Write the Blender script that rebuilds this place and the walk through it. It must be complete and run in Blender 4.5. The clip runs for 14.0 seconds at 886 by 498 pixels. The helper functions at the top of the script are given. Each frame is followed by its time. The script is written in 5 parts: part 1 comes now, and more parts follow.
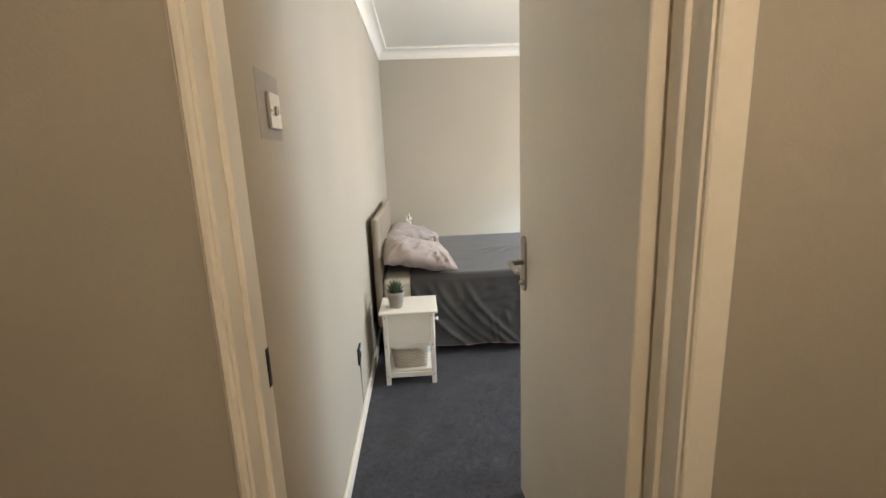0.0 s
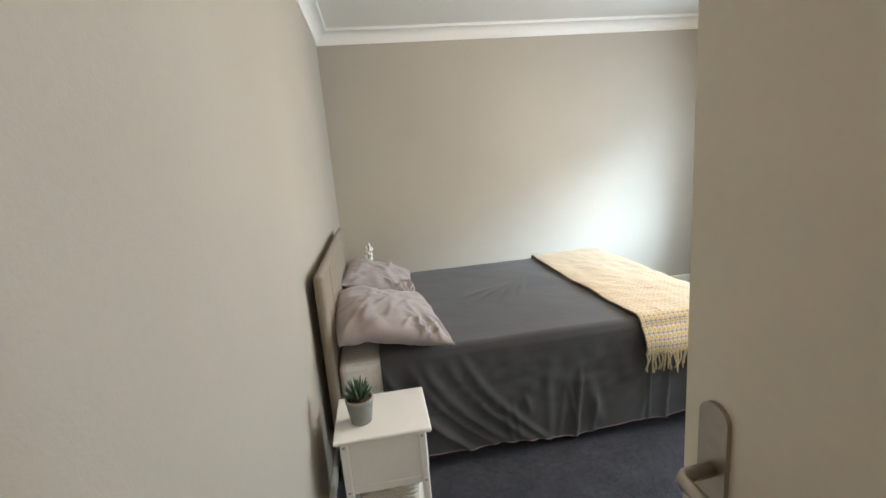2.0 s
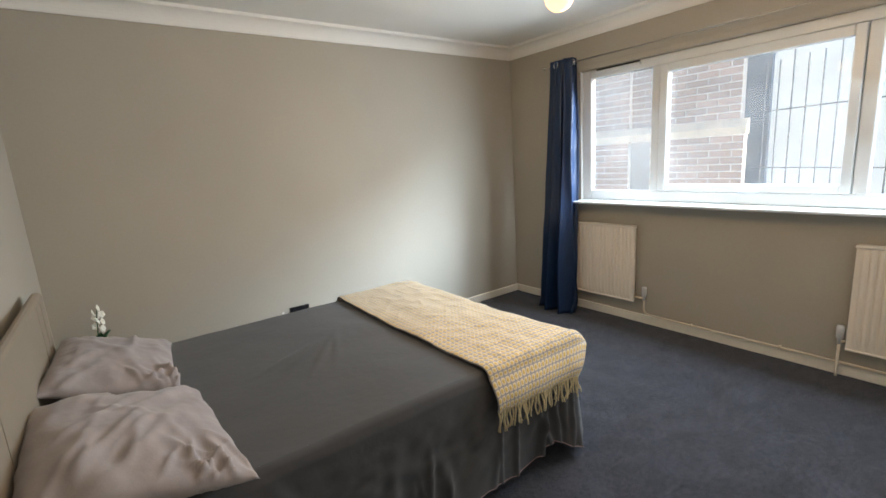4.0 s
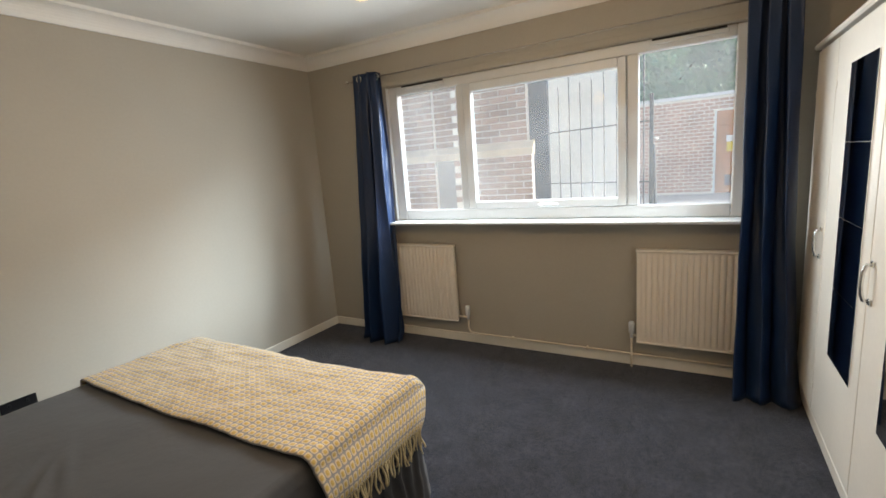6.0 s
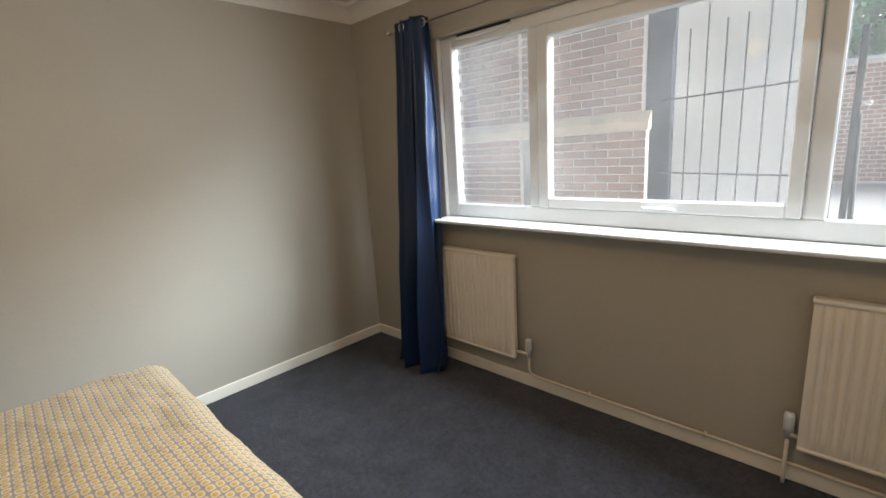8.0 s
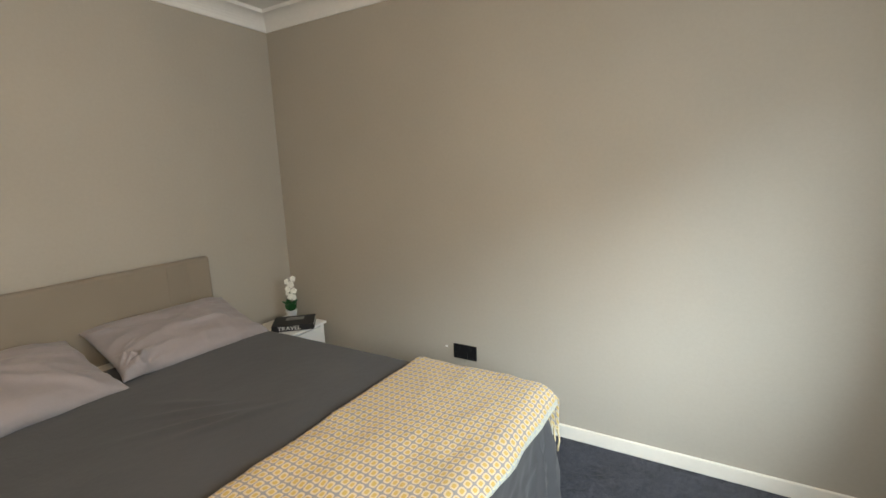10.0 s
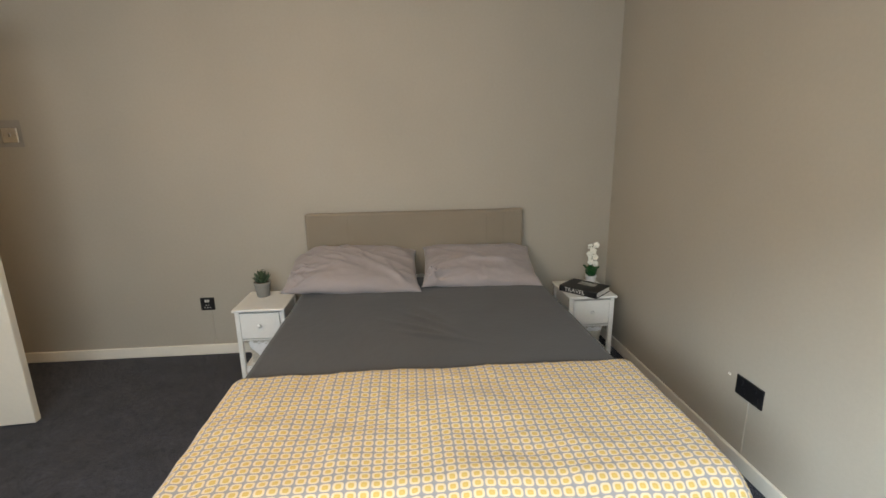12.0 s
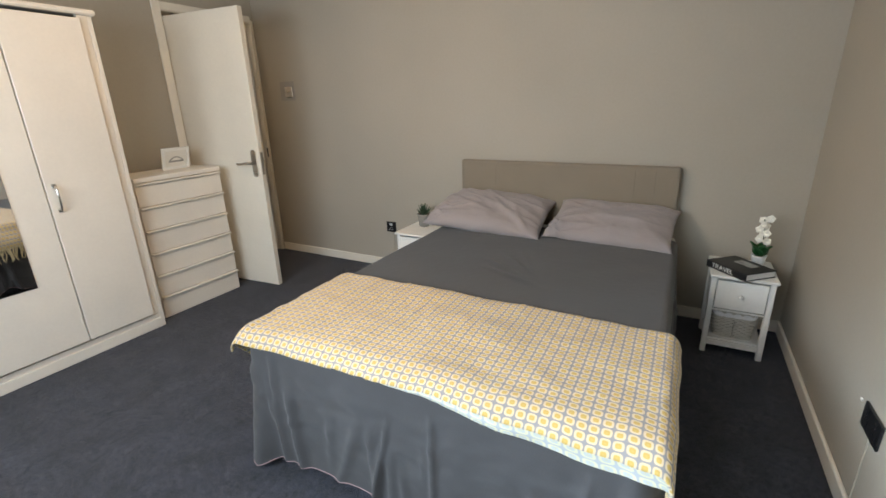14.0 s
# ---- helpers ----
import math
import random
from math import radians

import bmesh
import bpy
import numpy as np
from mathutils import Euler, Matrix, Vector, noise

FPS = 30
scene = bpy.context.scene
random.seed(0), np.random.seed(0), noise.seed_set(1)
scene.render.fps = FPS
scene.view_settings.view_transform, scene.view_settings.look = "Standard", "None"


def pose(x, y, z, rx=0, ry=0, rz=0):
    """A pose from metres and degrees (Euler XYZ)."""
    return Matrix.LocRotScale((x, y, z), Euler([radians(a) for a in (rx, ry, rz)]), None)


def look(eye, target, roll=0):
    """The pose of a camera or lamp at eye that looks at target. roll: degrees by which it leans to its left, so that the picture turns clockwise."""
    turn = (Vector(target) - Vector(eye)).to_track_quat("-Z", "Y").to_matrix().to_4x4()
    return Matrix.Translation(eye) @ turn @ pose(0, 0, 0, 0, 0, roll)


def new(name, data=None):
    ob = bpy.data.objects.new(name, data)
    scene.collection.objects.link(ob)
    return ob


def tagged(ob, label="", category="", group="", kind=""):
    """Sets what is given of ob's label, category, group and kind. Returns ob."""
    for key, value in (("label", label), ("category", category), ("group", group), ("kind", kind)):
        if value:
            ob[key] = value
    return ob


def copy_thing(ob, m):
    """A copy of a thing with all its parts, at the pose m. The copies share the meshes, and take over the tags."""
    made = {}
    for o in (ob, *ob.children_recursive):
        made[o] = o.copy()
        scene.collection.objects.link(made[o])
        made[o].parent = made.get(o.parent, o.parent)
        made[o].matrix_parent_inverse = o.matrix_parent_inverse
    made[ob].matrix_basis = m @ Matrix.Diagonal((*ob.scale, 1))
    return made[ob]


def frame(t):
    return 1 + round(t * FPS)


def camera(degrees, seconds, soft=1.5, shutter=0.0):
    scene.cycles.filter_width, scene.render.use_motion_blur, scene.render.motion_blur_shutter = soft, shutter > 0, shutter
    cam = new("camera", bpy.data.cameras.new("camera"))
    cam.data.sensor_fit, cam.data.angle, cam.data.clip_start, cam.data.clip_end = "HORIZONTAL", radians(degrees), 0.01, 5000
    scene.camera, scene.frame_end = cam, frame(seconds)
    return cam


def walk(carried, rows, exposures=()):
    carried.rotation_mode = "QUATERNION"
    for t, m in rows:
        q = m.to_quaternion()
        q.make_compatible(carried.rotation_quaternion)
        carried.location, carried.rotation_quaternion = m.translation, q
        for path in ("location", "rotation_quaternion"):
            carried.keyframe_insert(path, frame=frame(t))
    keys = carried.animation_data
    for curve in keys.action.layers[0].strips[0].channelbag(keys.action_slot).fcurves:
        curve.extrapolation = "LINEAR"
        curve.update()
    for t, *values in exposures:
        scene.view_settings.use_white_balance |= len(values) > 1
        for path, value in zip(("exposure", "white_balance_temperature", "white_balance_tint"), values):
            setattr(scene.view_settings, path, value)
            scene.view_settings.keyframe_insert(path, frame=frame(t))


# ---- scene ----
PATH = [
    (0, (0.352, -0.181, 1.345), (0.444, 1.773, 0.93), -2.3),
    (0.5, (0.325, 0.112, 1.354), (0.396, 2.071, 0.955), -3.1),
    (1, (0.337, 0.423, 1.369), (0.338, 2.384, 0.978), -2.5),
    (1.5, (0.336, 0.666, 1.374), (0.426, 2.625, 0.98), -3.4),
    (2, (0.311, 0.867, 1.385), (0.59, 2.806, 0.982), -4.7),
    (2.5, (0.311, 1.068, 1.373), (0.791, 2.968, 0.975), -5.2),
    (3, (0.351, 1.18, 1.405), (1.046, 3.011, 0.998), -5.0),
    (3.5, (0.38, 1.297, 1.41), (1.31, 3.022, 1.009), -4.5),
    (4, (0.381, 1.439, 1.415), (1.538, 3.023, 1.022), -3.8),
    (6.3, (0.75, 1.731, 1.407), (2.509, 2.609, 1.04), -4.6),
    (6.5, (0.824, 1.755, 1.407), (2.618, 2.557, 1.036), -4.7),
    (7, (1.066, 1.839, 1.432), (2.907, 2.525, 1.058), -5.0),
    (7.5, (1.343, 1.885, 1.392), (3.077, 2.797, 0.988), -4.8),
    (8, (1.623, 1.932, 1.407), (3.03, 3.286, 0.975), -3.6),
    (8.5, (1.822, 2.095, 1.396), (2.866, 3.751, 0.988), -2.4),
    (9, (2.048, 2.181, 1.394), (2.436, 4.11, 1.037), -2.0),
    (9.2, (2.171, 2.242, 1.41), (2.223, 4.207, 1.041), -1.9),
    (11.3, (2.77, 3.114, 1.351), (0.936, 3.838, 1.013), -0.9),
    (11.5, (2.812, 3.178, 1.347), (0.918, 3.713, 0.995), -0.4),
    (12, (2.941, 3.319, 1.383), (1.001, 3.47, 0.92), -0.9),
    (12.5, (2.982, 3.59, 1.346), (1.062, 3.306, 0.863), -1.1),
    (13, (3.047, 3.782, 1.362), (1.199, 3.201, 0.864), -1.4),
    (13.5, (3.058, 3.928, 1.348), (1.251, 3.317, 0.745), -2.6),
    (14, (3.013, 4.076, 1.355), (1.341, 3.176, 0.728), -1.6),
]
cam = camera(89.4, 14.0, soft=1.6)
walk(cam, [(t, look(eye, target, roll)) for t, eye, target, roll in PATH],
     exposures=[(0, 2.5, 6950, 10), (0.5, 2.5, 6900, 10), (1, 2.35, 6750, 10), (2, 2.15, 6700, 9), (3, 1.85, 6850, 10), (4, 1.65, 7000, 11), (6.5, 1.28, 7600, 13),
                (7.5, 1.15, 7600, 14), (8.5, 1.08, 7650, 13), (9, 1.2, 7750, 12), (11.5, 1.35, 7700, 12), (12.5, 1.38, 7400, 12), (13.5, 1.46, 7000, 12), (14, 1.5, 7100, 12)])

# ---- world, sun and large lights ----
SUN_DIR = Vector((0.58, -0.72, 0.49)).normalized()   # towards the sun
world = bpy.data.worlds.new("world")
scene.world = world
world.use_nodes = True
wn = world.node_tree
sky = wn.nodes.new("ShaderNodeTexSky")
sky.sky_type, sky.sun_disc = "NISHITA", False
sky.sun_elevation = math.asin(SUN_DIR.z)
sky.sun_rotation = math.atan2(SUN_DIR.x, SUN_DIR.y)
sky.dust_density, sky.air_density = 3.0, 1.0
wn.links.new(sky.outputs[0], wn.nodes["Background"].inputs[0])
wn.nodes["Background"].inputs[1].default_value = 0.125


def lamp(name, kind, m, energy, colour, **kw):
    data = bpy.data.lights.new(name, kind)
    data.energy, data.color = energy, colour
    if "angle" in kw:
        data.angle = radians(kw["angle"])
    if "radius" in kw:
        data.shadow_soft_size = kw["radius"]
    if "size" in kw:
        data.shape, data.size, data.size_y = "RECTANGLE", kw["size"][0], kw["size"][1]
    if "spread" in kw:
        data.spread = radians(kw["spread"])
    ob = new(name, data)
    ob.matrix_world = m
    return ob


lamp("sun", "SUN", look(SUN_DIR * 20, (0, 0, 0)), 4.8, (0.60, 0.80, 1.0), angle=30)
for wz, watts in ((1.22, 6.2), (1.50, 7.2), (1.78, 8.4)):
    lamp("window_skylight", "AREA", look((3.690, 2.76, wz), (2.890, 2.76, wz - 0.36)), watts, (0.66, 0.83, 1.0), size=(2.06, 0.20), spread=172)
lamp("pendant_glow", "POINT", pose(1.86, 2.62, 1.985), 8.0, (1.0, 0.70, 0.40), radius=0.045)
# Warm fill for the hall, from an assumed lamp that stays out of view.
lamp("hall_fill", "POINT", pose(0.75, -0.75, 2.22), 5.2, (1.0, 0.86, 0.70), radius=0.06)


# ---- materials ----
def material(name, base, rough=0.6, metal=0.0, grain=0.06, grain_size=60.0, stain=0.08, stain_size=1.6,
             bump=0.15, bump_size=120.0, island=0.0, coat=0.0, sheen=0.0, bump_depth=0.002, emit=None, spec=0.5):
    """A surface with fine grain, broad unevenness and fine relief, in metres."""
    m = bpy.data.materials.new(name)
    m.use_nodes = True
    nt = m.node_tree
    b = nt.nodes["Principled BSDF"]
    b.inputs["Roughness"].default_value = rough
    b.inputs["Metallic"].default_value = metal
    b.inputs["Coat Weight"].default_value = coat
    b.inputs["Sheen Weight"].default_value = sheen
    b.inputs["Specular IOR Level"].default_value = spec
    tc = nt.nodes.new("ShaderNodeTexCoord")

    def noise_of(size, detail=3):
        n = nt.nodes.new("ShaderNodeTexNoise")
        n.inputs["Scale"].default_value, n.inputs["Detail"].default_value = size, detail
        nt.links.new(tc.outputs["Object"], n.inputs["Vector"])
        return n.outputs["Fac"]

    def vary(colour, fac, amount):
        r = nt.nodes.new("ShaderNodeMapRange")
        r.inputs["To Min"].default_value, r.inputs["To Max"].default_value = 1 - amount, 1 + amount
        r.inputs["From Min"].default_value, r.inputs["From Max"].default_value = 0.25, 0.75
        nt.links.new(fac, r.inputs["Value"])
        h = nt.nodes.new("ShaderNodeHueSaturation")
        nt.links.new(r.outputs[0], h.inputs["Value"])
        if isinstance(colour, tuple):
            h.inputs["Color"].default_value = (*colour, 1)
        else:
            nt.links.new(colour, h.inputs["Color"])
        return h.outputs[0]

    c = base
    if grain:
        c = vary(c, noise_of(grain_size, 4), grain)
    if stain:
        c = vary(c, noise_of(stain_size, 3), stain)
    if island:
        info = nt.nodes.new("ShaderNodeObjectInfo")
        c = vary(c, info.outputs["Random"], island)
    if isinstance(c, tuple):
        b.inputs["Base Color"].default_value = (*c, 1)
    else:
        nt.links.new(c, b.inputs["Base Color"])
    if bump:
        bp = nt.nodes.new("ShaderNodeBump")
        bp.inputs["Strength"].default_value, bp.inputs["Distance"].default_value = bump, bump_depth
        nt.links.new(noise_of(bump_size, 4), bp.inputs["Height"])
        nt.links.new(bp.outputs[0], b.inputs["Normal"])
    if emit:
        b.inputs["Emission Color"].default_value = (*emit[0], 1)
        b.inputs["Emission Strength"].default_value = emit[1]
    return m


M = {}
M["wall"] = material("wall_paint", (0.405, 0.368, 0.308), 0.75, stain=0.05, stain_size=1.2, grain=0.02, bump=0.25, bump_size=160)
M["patch"] = material("old_wall_paint", (0.33, 0.315, 0.285), 0.8, stain=0.05, grain=0.03, bump=0.2)
M["ceiling"] = material("ceiling_paint", (0.78, 0.76, 0.72), 0.85, stain=0.03, grain=0.015, bump=0.2, bump_size=90)
M["gloss"] = material("white_gloss_paint", (0.80, 0.75, 0.66), 0.38, stain=0.04, stain_size=5, grain=0.02, bump=0.12, bump_size=45)
M["door"] = material("door_paint", (0.76, 0.70, 0.60), 0.42, stain=0.04, stain_size=3, grain=0.02, bump=0.12, bump_size=55)
M["ward"] = material("wardrobe_paint", (0.82, 0.75, 0.66), 0.40, stain=0.05, stain_size=2.5, grain=0.02, bump=0.12, bump_size=40)
M["white"] = material("white_furniture_paint", (0.80, 0.79, 0.76), 0.45, stain=0.03, stain_size=7, grain=0.02, bump=0.1, bump_size=70)
M["upvc"] = material("white_upvc", (0.67, 0.68, 0.68), 0.32, stain=0.03, stain_size=4, grain=0.01, bump=0.03)
M["carpet"] = material("carpet_pile", (0.034, 0.037, 0.054), 0.95, grain=0.65, grain_size=45, stain=0.40, stain_size=8, bump=1.0, bump_size=420,
                       sheen=0.18, bump_depth=0.008, spec=0.12)
M["cover"] = material("dark_grey_cotton", (0.056, 0.055, 0.058), 0.85, grain=0.08, grain_size=300, stain=0.08, stain_size=3, bump=0.25, bump_size=25,
                      sheen=0.14, bump_depth=0.006)
M["hem"] = material("pink_hem_thread", (0.40, 0.27, 0.27), 0.9, bump=0)
M["pillow"] = material("mauve_grey_cotton", (0.30, 0.262, 0.262), 0.85, grain=0.05, grain_size=300, stain=0.06, stain_size=6, bump=0.35, bump_size=22,
                       sheen=0.2, bump_depth=0.008)
M["mattress"] = material("white_mattress_ticking", (0.80, 0.78, 0.74), 0.9, bump=0.4, bump_size=30, bump_depth=0.006)
M["base"] = material("black_bed_base_cloth", (0.014, 0.014, 0.016), 0.95)
M["headboard"] = material("taupe_woven_fabric", (0.25, 0.205, 0.155), 0.92, grain=0.18, grain_size=380, stain=0.05, stain_size=4, bump=0.5, bump_size=420,
                          sheen=0.15)
M["yarn"] = material("cream_yarn", (0.62, 0.50, 0.30), 0.95, grain=0.15, grain_size=150, bump=0.4, bump_size=200)
M["curtain"] = material("navy_curtain_cloth", (0.006, 0.022, 0.066), 0.42, grain=0.1, grain_size=300, stain=0.1, stain_size=6, bump=0.2, bump_size=240,
                        spec=0.45)
M["steel"] = material("brushed_steel", (0.40, 0.36, 0.31), 0.40, 1.0, grain=0.05, stain=0.06, stain_size=20, bump=0.05)
M["chrome"] = material("chrome", (0.75, 0.74, 0.72), 0.14, 1.0, grain=0, stain=0.03, bump=0)
M["nickel"] = material("black_nickel", (0.018, 0.018, 0.02), 0.28, 0.3, grain=0.03, stain=0.05, stain_size=20, bump=0)
M["socket_insert"] = material("white_socket_plastic", (0.70, 0.70, 0.68), 0.4, bump=0)
M["switch_plate"] = material("satin_metal_plate", (0.66, 0.63, 0.58), 0.32, 0.85, stain=0.06, stain_size=25, bump=0.03)
M["mirror"] = material("mirror_silver", (0.86, 0.87, 0.87), 0.015, 1.0, grain=0, stain=0.0, bump=0)
M["pot"] = material("grey_concrete_pot", (0.26, 0.25, 0.23), 0.9, grain=0.12, grain_size=200, stain=0.1, stain_size=18, bump=0.4)
M["succulent"] = material("succulent_leaf", (0.05, 0.085, 0.045), 0.5, grain=0.15, grain_size=80, stain=0.2, stain_size=40, island=0.25)
M["soil"] = material("brown_soil", (0.10, 0.055, 0.025), 1.0, grain=0.4, grain_size=200, bump=1.0)
M["wicker"] = material("whitewashed_wicker", (0.52, 0.49, 0.43), 0.85, grain=0.15, grain_size=120, stain=0.1, stain_size=20, bump=0.3)
M["liner"] = material("white_cotton_liner", (0.80, 0.80, 0.80), 0.9, bump=0.3, bump_size=60)
M["petal"] = material("white_petal", (0.82, 0.80, 0.72), 0.6, stain=0.05, stain_size=30, bump=0.1)
M["leaf"] = material("orchid_leaf", (0.010, 0.072, 0.018), 0.35, stain=0.15, stain_size=30, bump=0.1)
M["book"] = material("black_book_cover", (0.010, 0.010, 0.011), 0.5, stain=0.1, bump=0.05)
M["pages"] = material("book_pages", (0.75, 0.73, 0.68), 0.9, grain=0.1, grain_size=600, bump=0.2)
M["ink"] = material("white_print", (0.72, 0.72, 0.70), 0.7, grain=0, stain=0, bump=0)
M["grey_print"] = material("grey_print", (0.30, 0.30, 0.29), 0.7, grain=0.2, grain_size=60, stain=0.3, stain_size=30, bump=0)
M["radiator"] = material("radiator_enamel", (0.78, 0.70, 0.60), 0.36, stain=0.03, stain_size=5, grain=0.01, bump=0.04)
M["pipe"] = material("painted_pipe", (0.66, 0.57, 0.45), 0.45, stain=0.08, stain_size=9, bump=0.05)
M["dark"] = material("dark_slot", (0.02, 0.02, 0.02), 0.8, bump=0)
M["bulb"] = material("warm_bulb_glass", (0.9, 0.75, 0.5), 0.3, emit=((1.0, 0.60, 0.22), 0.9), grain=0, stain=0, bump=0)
M["brick"] = material("red_brown_brick", (0.30, 0.178, 0.125), 0.92, grain=0.22, grain_size=60, stain=0.18, stain_size=9, bump=0.5, bump_size=70, island=0.15,
                      bump_depth=0.004)
M["garage_brick"] = material("pink_red_brick", (0.50, 0.31, 0.245), 0.92, grain=0.25, grain_size=12, stain=0.2, stain_size=1.5, bump=0.3)
M["mortar"] = material("pale_mortar", (0.78, 0.73, 0.66), 0.95, grain=0.15, bump=0.4, bump_size=90)
M["stone"] = material("buff_stone", (0.55, 0.45, 0.32), 0.9, grain=0.15, grain_size=40, stain=0.18, stain_size=6, bump=0.4)
M["slate"] = material("dark_blue_grey", (0.020, 0.028, 0.042), 1.0, spec=0.03, grain=0.15, stain=0.15, stain_size=3, bump=0.2)
M["render"] = material("pale_render", (0.46, 0.47, 0.47), 0.9, grain=0.06, grain_size=30, stain=0.12, stain_size=0.9, bump=0.3)
M["strip_grey"] = material("plain_grey", (0.24, 0.23, 0.22), 0.9, grain=0.1, stain=0.15, stain_size=2, bump=0.3)
M["iron"] = material("dark_painted_iron", (0.014, 0.016, 0.020), 0.7, 0.0, stain=0.2, stain_size=12)
M["timber"] = material("orange_stained_timber", (0.50, 0.20, 0.08), 0.5, grain=0.2, grain_size=30, stain=0.2, stain_size=3, bump=0.2)
M["vent_metal"] = material("grey_vent_metal", (0.14, 0.16, 0.19), 0.5, 0.4)
M["sign_yellow"] = material("yellow_sign", (0.80, 0.55, 0.03), 0.5, bump=0)
M["concrete"] = material("pale_concrete", (0.50, 0.485, 0.46), 0.95, grain=0.1, grain_size=40, stain=0.15, stain_size=0.7, bump=0.4, bump_size=60)
M["foliage"] = material("tree_leaves", (0.12, 0.22, 0.12), 0.6, grain=0.2, grain_size=3, stain=0.45, stain_size=0.6, bump=0)
fnt = M["foliage"].node_tree
trl = fnt.nodes.new("ShaderNodeBsdfTranslucent")
trl.inputs["Color"].default_value = (0.55, 0.75, 0.58, 1)
fmx = fnt.nodes.new("ShaderNodeMixShader")
fmx.inputs[0].default_value = 0.7
fnt.links.new(fnt.nodes["Principled BSDF"].outputs[0], fmx.inputs[1])
fnt.links.new(trl.outputs[0], fmx.inputs[2])
fnt.links.new(fmx.outputs[0], fnt.nodes["Material Output"].inputs["Surface"])
M["bark"] = material("tree_bark", (0.10, 0.075, 0.055), 0.95, grain=0.3, grain_size=14, bump=0.8, bump_size=16)


def glass(name, haze):
    m = bpy.data.materials.new(name)
    m.use_nodes = True
    nt = m.node_tree
    nt.nodes.remove(nt.nodes["Principled BSDF"])
    out = nt.nodes["Material Output"]
    clear = nt.nodes.new("ShaderNodeBsdfTransparent")
    gloss = nt.nodes.new("ShaderNodeBsdfGlossy")
    gloss.inputs["Roughness"].default_value = 0.0
    fres = nt.nodes.new("ShaderNodeFresnel")
    fres.inputs["IOR"].default_value = 1.45
    mix = nt.nodes.new("ShaderNodeMixShader")
    nt.links.new(fres.outputs[0], mix.inputs[0])
    nt.links.new(clear.outputs[0], mix.inputs[1])
    nt.links.new(gloss.outputs[0], mix.inputs[2])
    veil = nt.nodes.new("ShaderNodeBsdfTranslucent")
    veil.inputs["Color"].default_value = (0.9, 0.92, 0.95, 1)
    tc = nt.nodes.new("ShaderNodeTexCoord")
    ns = nt.nodes.new("ShaderNodeTexNoise")
    ns.inputs["Scale"].default_value = 1.7
    nt.links.new(tc.outputs["Object"], ns.inputs["Vector"])
    r = nt.nodes.new("ShaderNodeMapRange")
    r.inputs["From Min"].default_value, r.inputs["From Max"].default_value = 0.3, 0.7
    r.inputs["To Min"].default_value, r.inputs["To Max"].default_value = haze * 0.6, haze * 1.4
    nt.links.new(ns.outputs["Fac"], r.inputs["Value"])
    last = nt.nodes.new("ShaderNodeMixShader")
    nt.links.new(r.outputs[0], last.inputs[0])
    nt.links.new(mix.outputs[0], last.inputs[1])
    nt.links.new(veil.outputs[0], last.inputs[2])
    nt.links.new(last.outputs[0], out.inputs["Surface"])
    return m


M["pane_misted"] = glass("misted_window_glass", 0.075)
# The veil stands in for outdoor glare; this pane's own glass is clear.
M["pane_clear"] = glass("window_glass", 0.05)


def throw_pattern(name, cell, yellow, ring, ground, corner):
    """Printed rows of rounded squares with a ring and small dots at the corners, laid out in UV metres."""
    m = bpy.data.materials.new(name)
    m.use_nodes = True
    nt = m.node_tree
    b = nt.nodes["Principled BSDF"]
    b.inputs["Roughness"].default_value = 0.92
    b.inputs["Sheen Weight"].default_value = 0.2
    uv = nt.nodes.new("ShaderNodeUVMap")
    sep = nt.nodes.new("ShaderNodeSeparateXYZ")
    nt.links.new(uv.outputs[0], sep.inputs[0])

    def math_of(op, a, c=None):
        n = nt.nodes.new("ShaderNodeMath")
        n.operation = op
        for i, v in enumerate((a, c)):
            if v is None:
                continue
            if isinstance(v, (int, float)):
                n.inputs[i].default_value = v
            else:
                nt.links.new(v, n.inputs[i])
        return n.outputs[0]

    off = []
    for i in (0, 1):
        f = math_of("FRACT", math_of("DIVIDE", sep.outputs[i], cell[i]))
        off.append(math_of("ABSOLUTE", math_of("SUBTRACT", f, 0.5)))
    p4 = [math_of("POWER", o, 3.2) for o in off]
    d = math_of("POWER", math_of("ADD", p4[0], p4[1]), 1 / 3.2)
    ramp = nt.nodes.new("ShaderNodeValToRGB")
    ramp.color_ramp.interpolation = "LINEAR"
    stops = ((0.0, ground), (0.10, yellow), (0.215, yellow), (0.275, ring), (0.40, ring), (0.455, corner), (0.62, corner))
    els = ramp.color_ramp.elements
    while len(els) < len(stops):
        els.new(0.5)
    for e, (pos, col) in zip(els, stops):
        e.position, e.color = pos, (*col, 1)
    nt.links.new(d, ramp.inputs[0])
    tc = nt.nodes.new("ShaderNodeTexCoord")
    ns = nt.nodes.new("ShaderNodeTexNoise")
    ns.inputs["Scale"].default_value, ns.inputs["Detail"].default_value = 9, 5
    nt.links.new(tc.outputs["Object"], ns.inputs["Vector"])
    hs = nt.nodes.new("ShaderNodeHueSaturation")
    nt.links.new(ramp.outputs[0], hs.inputs["Color"])
    nt.links.new(math_of("ADD", math_of("MULTIPLY", ns.outputs["Fac"], 0.24), 0.88), hs.inputs["Value"])
    nt.links.new(hs.outputs[0], b.inputs["Base Color"])
    bp = nt.nodes.new("ShaderNodeBump")
    bp.inputs["Strength"].default_value, bp.inputs["Distance"].default_value = 0.5, 0.004
    nt.links.new(math_of("SUBTRACT", 0.5, d), bp.inputs["Height"])
    nt.links.new(bp.outputs[0], b.inputs["Normal"])
    return m


